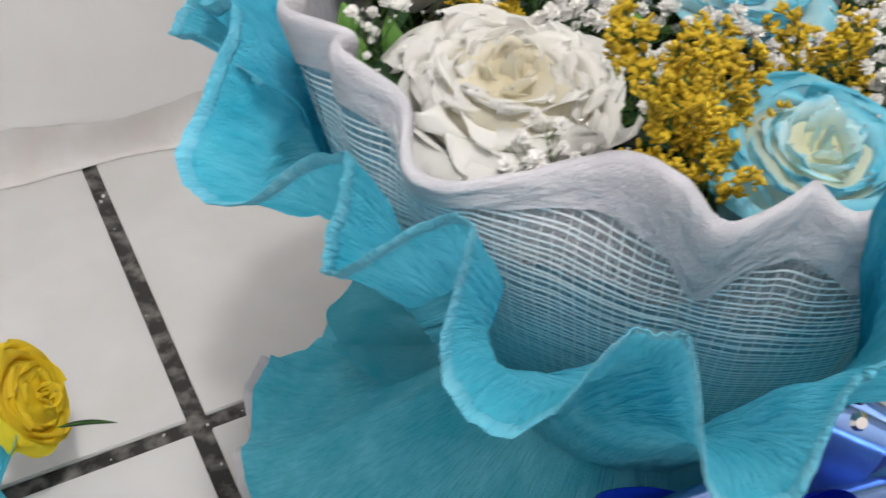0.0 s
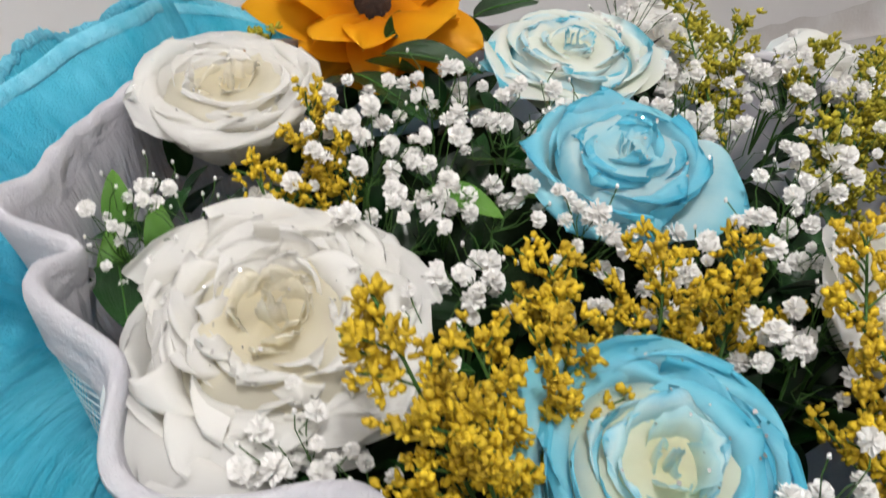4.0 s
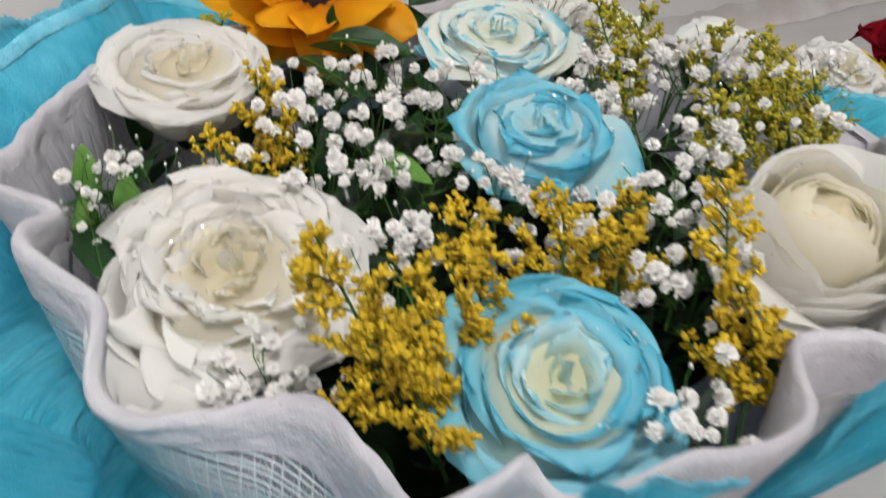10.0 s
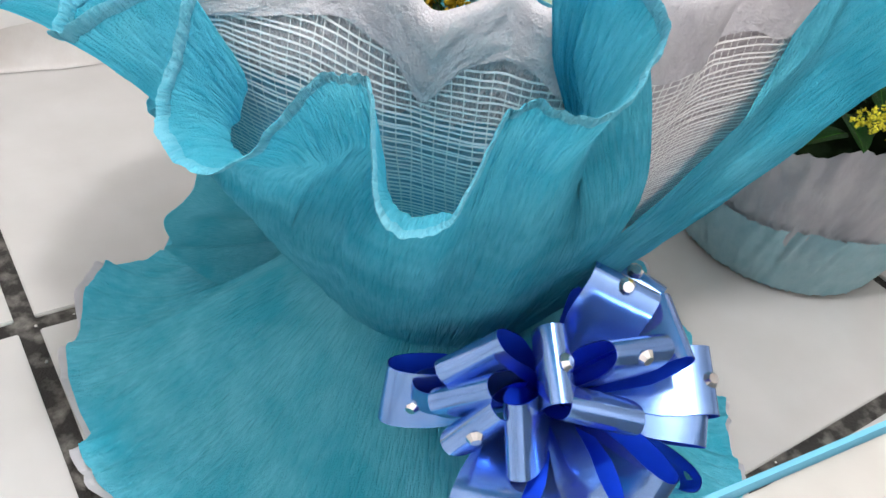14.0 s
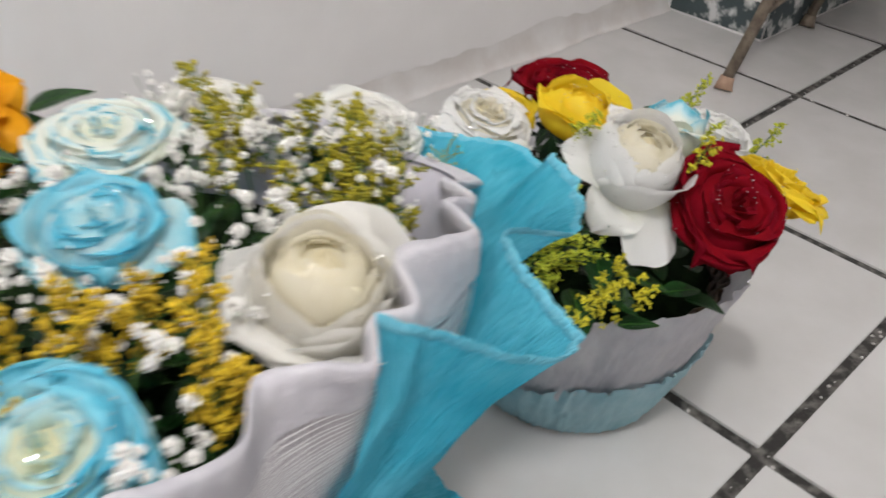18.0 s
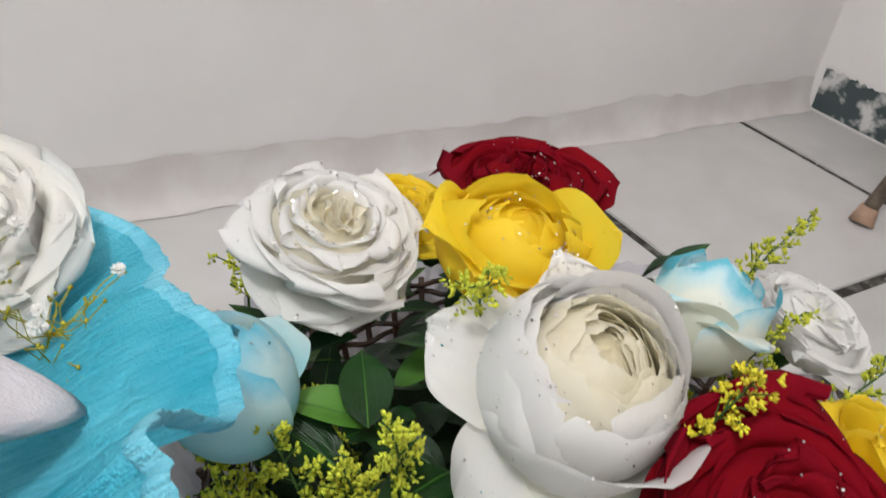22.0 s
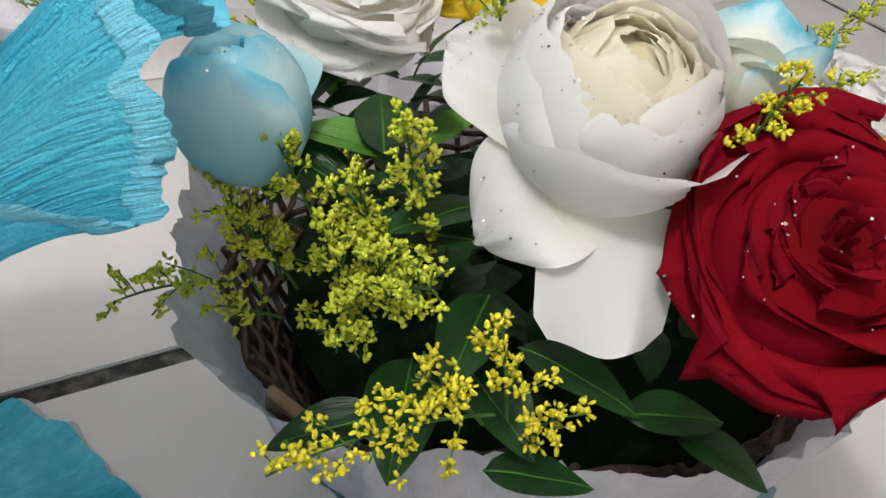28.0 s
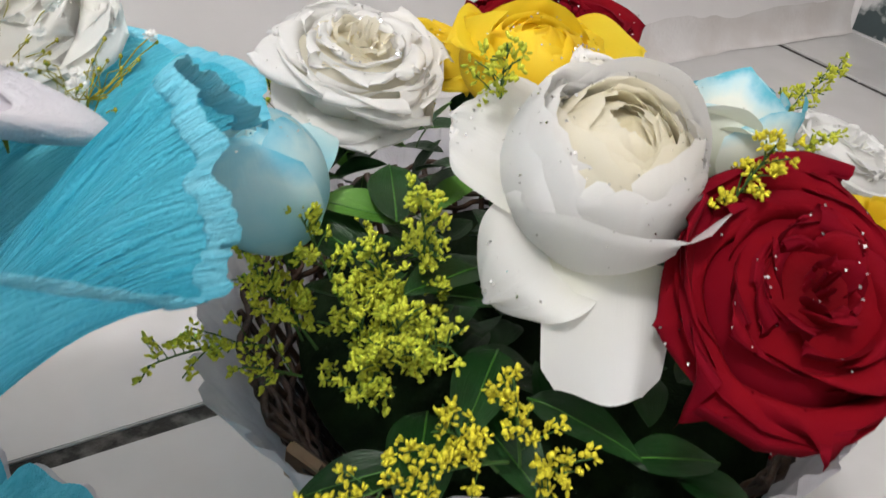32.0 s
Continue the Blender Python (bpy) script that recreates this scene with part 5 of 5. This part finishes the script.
BSPRIGS = [((0.837, 0.406, 0.274), (0.803, 0.425, 0.339), 1.4), ((0.835, 0.42, 0.269), (0.803, 0.407, 0.329), 1.2), ((0.817, 0.417, 0.274), (0.756, 0.412, 0.287), 0.5),
           ((0.827, 0.401, 0.264), (0.8, 0.409, 0.274), 0.8), ((0.854, 0.383, 0.269), (0.826, 0.403, 0.359), 1.2), ((0.854, 0.376, 0.269), (0.833, 0.367, 0.339), 1.4),
           ((0.873, 0.387, 0.284), (0.856, 0.358, 0.388), 1.6), ((0.873, 0.39, 0.274), (0.847, 0.372, 0.354), 1.2), ((0.846, 0.378, 0.274), (0.848, 0.31, 0.349), 1.3),
           ((0.855, 0.379, 0.269), (0.847, 0.338, 0.344), 1.3), ((0.842, 0.382, 0.264), (0.833, 0.351, 0.294), 1.0), ((0.874, 0.295, 0.289), (0.782, 0.293, 0.304), 1.5),
           ((0.88, 0.294, 0.284), (0.875, 0.303, 0.329), 1.4), ((0.887, 0.294, 0.284), (0.889, 0.277, 0.289), 1.2), ((0.87, 0.296, 0.284), (0.84, 0.302, 0.319), 1.2),
           ((1.04, 0.35, 0.28), (1.13, 0.365, 0.362), 1.5), ((0.985, 0.33, 0.3), (0.995, 0.305, 0.413), 1.5), ((1.02, 0.32, 0.28), (1.041, 0.335, 0.375), 1.7),
           ((1.12, 0.42, 0.28), (1.248, 0.446, 0.352), 0.7), ((1.12, 0.34, 0.28), (1.188, 0.32, 0.36), 1.3), ((0.935, 0.41, 0.36), (0.906, 0.378, 0.43), 0.6),
           ((0.88, 0.56, 0.29), (0.868, 0.552, 0.352), 0.4)]
for k, (b0, t0, full) in enumerate(BSPRIGS):
    goldenrod(b0, t0, 200 + k, M_YLIME if k in (11, 12, 13, 14, 16, 17) else M_LIME, full, 0.0016, 0.030)
rs = random.Random(41)
for k in range(3):
    a = radians(rs.uniform(165, 212))
    p = BK + Vector((math.cos(a), math.sin(a), 0)) * rs.uniform(0.13, 0.18)
    goldenrod((p.x, p.y, 0.235), (p.x + 0.035 * math.cos(a) + rs.uniform(-0.015, 0.015), p.y + 0.035 * math.sin(a) + rs.uniform(-0.015, 0.015), rs.uniform(0.285, 0.325)), 240 + k, M_LIME, 1.4, 0.0015, 0.028)
gypsophila((1.09, 0.41, 0.31), 380, 14, 0.026, 0.055, 0.003, closed=0.8)
gypsophila((0.748, 0.432, 0.386), 381, 44, 0.030, 0.050, 0.0032, lean=(0.012, -0.012, 0), closed=0.85, green=M_OLIVE)
gypsophila((0.725, 0.470, 0.392), 382, 34, 0.028, 0.050, 0.0032, lean=(0.0, -0.012, 0), closed=0.75, green=M_OLIVE)
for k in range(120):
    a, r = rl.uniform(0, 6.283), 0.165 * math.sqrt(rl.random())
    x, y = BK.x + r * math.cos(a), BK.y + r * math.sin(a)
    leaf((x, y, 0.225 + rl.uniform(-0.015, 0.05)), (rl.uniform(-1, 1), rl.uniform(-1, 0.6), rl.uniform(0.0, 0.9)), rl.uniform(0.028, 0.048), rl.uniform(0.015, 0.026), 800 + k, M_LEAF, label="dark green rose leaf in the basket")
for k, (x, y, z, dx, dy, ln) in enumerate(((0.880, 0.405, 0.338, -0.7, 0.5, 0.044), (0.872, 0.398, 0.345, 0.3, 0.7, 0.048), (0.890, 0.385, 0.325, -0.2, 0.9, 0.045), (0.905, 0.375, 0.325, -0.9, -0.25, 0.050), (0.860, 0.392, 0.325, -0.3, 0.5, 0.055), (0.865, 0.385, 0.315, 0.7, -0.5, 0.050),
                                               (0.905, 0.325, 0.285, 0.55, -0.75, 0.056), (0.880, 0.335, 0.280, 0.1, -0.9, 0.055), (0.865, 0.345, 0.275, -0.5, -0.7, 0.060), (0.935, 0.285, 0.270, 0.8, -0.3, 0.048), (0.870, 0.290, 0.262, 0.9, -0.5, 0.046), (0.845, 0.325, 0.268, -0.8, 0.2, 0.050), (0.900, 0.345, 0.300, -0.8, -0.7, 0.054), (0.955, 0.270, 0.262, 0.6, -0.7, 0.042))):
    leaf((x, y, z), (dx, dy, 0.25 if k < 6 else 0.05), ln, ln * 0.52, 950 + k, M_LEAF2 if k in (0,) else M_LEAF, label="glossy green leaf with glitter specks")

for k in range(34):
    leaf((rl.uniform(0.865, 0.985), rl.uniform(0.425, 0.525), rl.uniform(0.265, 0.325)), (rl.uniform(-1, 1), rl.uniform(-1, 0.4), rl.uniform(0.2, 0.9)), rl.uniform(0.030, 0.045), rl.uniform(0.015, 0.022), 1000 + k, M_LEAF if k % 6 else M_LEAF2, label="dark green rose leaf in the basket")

# ---- a second small bouquet by the wall, a box and a stool ----
BED = Vector((0, 0, 0))
side_wrap = thing("small_bouquet_wrap", (0.0, 0.66, 0.0), "small turquoise crepe paper wrap on the tiles", "bouquet wrap")


def cone(u, v):
    a = 6.28318 * u
    r = 0.028 + 0.05 * v + 0.010 * v * math.sin(7 * a)
    return -0.045 + math.cos(a) * r, -0.06 + math.sin(a) * r, 0.004 + 0.10 * v + 0.006 * math.sin(7 * a + 1) * v


part("crepe_sheet", sheet("crepe_sheet", 90, 12, cone, True), M_TURQ, side_wrap)
rose((0.058, 0.662, 0.100), (0.85, -0.35, 0.45), 0.044, M_ROSEY, 21, "yellow rose leaning out of the small bouquet", [3, 3, 4, 4, 5, 5], droop=0.35, glitter=6)
leaf((0.069, 0.630, 0.088), (1.0, -0.1, 0.0), 0.045, 0.006, 990, M_LEAF, label="thin dark sepal below the yellow rose")

gift_box = thing("white_box", (0, 0, 0), "white cardboard box with a pale blue edge on the tiles", "box")
part("body", box(0.40, -0.34, 0.0, 0.68, 0.085, 0.262, 0.003), M_CARD, gift_box)
part("lid_edge", box(0.395, 0.0862, 0.258, 0.685, 0.0895, 0.268), M_CARDLINE, gift_box, "pale blue edge strip")
gift_box.rotation_euler = (0, 0, radians(-6))
gift_box.location = (0.0, 0.066, 0.0)

stool = thing("wooden_stool", (2.318, 0.816, 0.0), "worn grey-brown wooden stool with a rubber foot", "stool")


def leg(x0, y0, x1, y1, h, name="leg"):
    return part(name, tube(name, [(x0, y0, 0.02), ((x0 + x1) / 2, (y0 + y1) / 2, h / 2), (x1, y1, h)], 0.013, 8, 1.2), M_WOOD, stool)


legs = [leg(-0.285, -0.04, -0.13, -0.075, 0.46), leg(0.274, 0.035, 0.40, 0.0, 0.46), leg(-0.25, -0.50, -0.12, -0.46, 0.46), leg(0.30, -0.50, 0.40, -0.46, 0.46)]
for lg, (x, y) in zip(legs, ((-0.285, -0.04), (0.274, 0.035), (-0.25, -0.50), (0.30, -0.50))):
    part("foot", tube("foot", [(x - 0.006, y - 0.002, 0.001), (x, y, 0.014), (x + 0.004, y, 0.030)], 0.021, 9, 0.72), M_FOOT if x < -0.2 else M_WOOD, lg, "worn tan rubber foot" if x < -0.2 else "")
part("rung", tube("rung", [(-0.225, -0.055, 0.17), (0.32, 0.02, 0.19)], 0.009, 6), M_WOOD, stool)
part("rung", tube("rung", [(0.31, 0.02, 0.14), (0.33, -0.49, 0.14)], 0.009, 6), M_WOOD, stool)
part("seat", box(-0.18, -0.5, 0.455, 0.44, 0.04, 0.485, 0.008), M_WOOD, stool)

# ---- grit in the joints and specks on the tiles ----
rg = random.Random(9)
grit = []
for k in range(260):
    if rg.random() < 0.5:
        x, y = rg.choice(X_JOINTS[2:11]) + rg.uniform(-0.006, 0.006), rg.uniform(-0.7, 1.12)
    else:
        x, y = rg.uniform(-0.9, 3.0), rg.choice(Y_JOINTS[2:7]) + rg.uniform(-0.006, 0.006)
    if x > PILLAR_X - 0.05 and y > NICHE_Y - 0.03:
        continue
    grit.append((BUD, Matrix.Translation((x, y, -0.003)) @ Euler([rg.uniform(0, 3), rg.uniform(0, 3), 0]).to_matrix().to_4x4() @ Matrix.Diagonal((1, rg.uniform(0.7, 1.4), 0.8, 1)) @ Matrix.Scale(rg.choice((0.001, 0.0015, 0.002, 0.0035)), 4)))
tagged(part("grit", joined("grit", grit), M_PLASTER), "pale grit and plaster crumbs in the floor joints", "grit", kind="stuff")

# ---- floor tiles ----
G = 0.0095
for i in range(len(X_JOINTS) - 1):
    for j in range(len(Y_JOINTS) - 1):
        x0, x1, y0, y1 = X_JOINTS[i] + G, X_JOINTS[i + 1] - G, Y_JOINTS[j] + G, min(Y_JOINTS[j + 1] - G, WALL_Y - 0.002)
        x1 = min(x1, 3.59)
        if y1 - y0 < 0.005 or (y0 > NICHE_Y and x0 > PILLAR_X):
            continue
        if x1 > PILLAR_X and y1 > NICHE_Y:
            y1 = NICHE_Y - 0.001 if x0 > PILLAR_X - 0.3 and x0 > 2.3 else y1
        part("tile", box(x0, y0, -0.02, x1, y1, 0.0 + random.uniform(-0.0006, 0.0), 0.0012), M_TILE, floor)
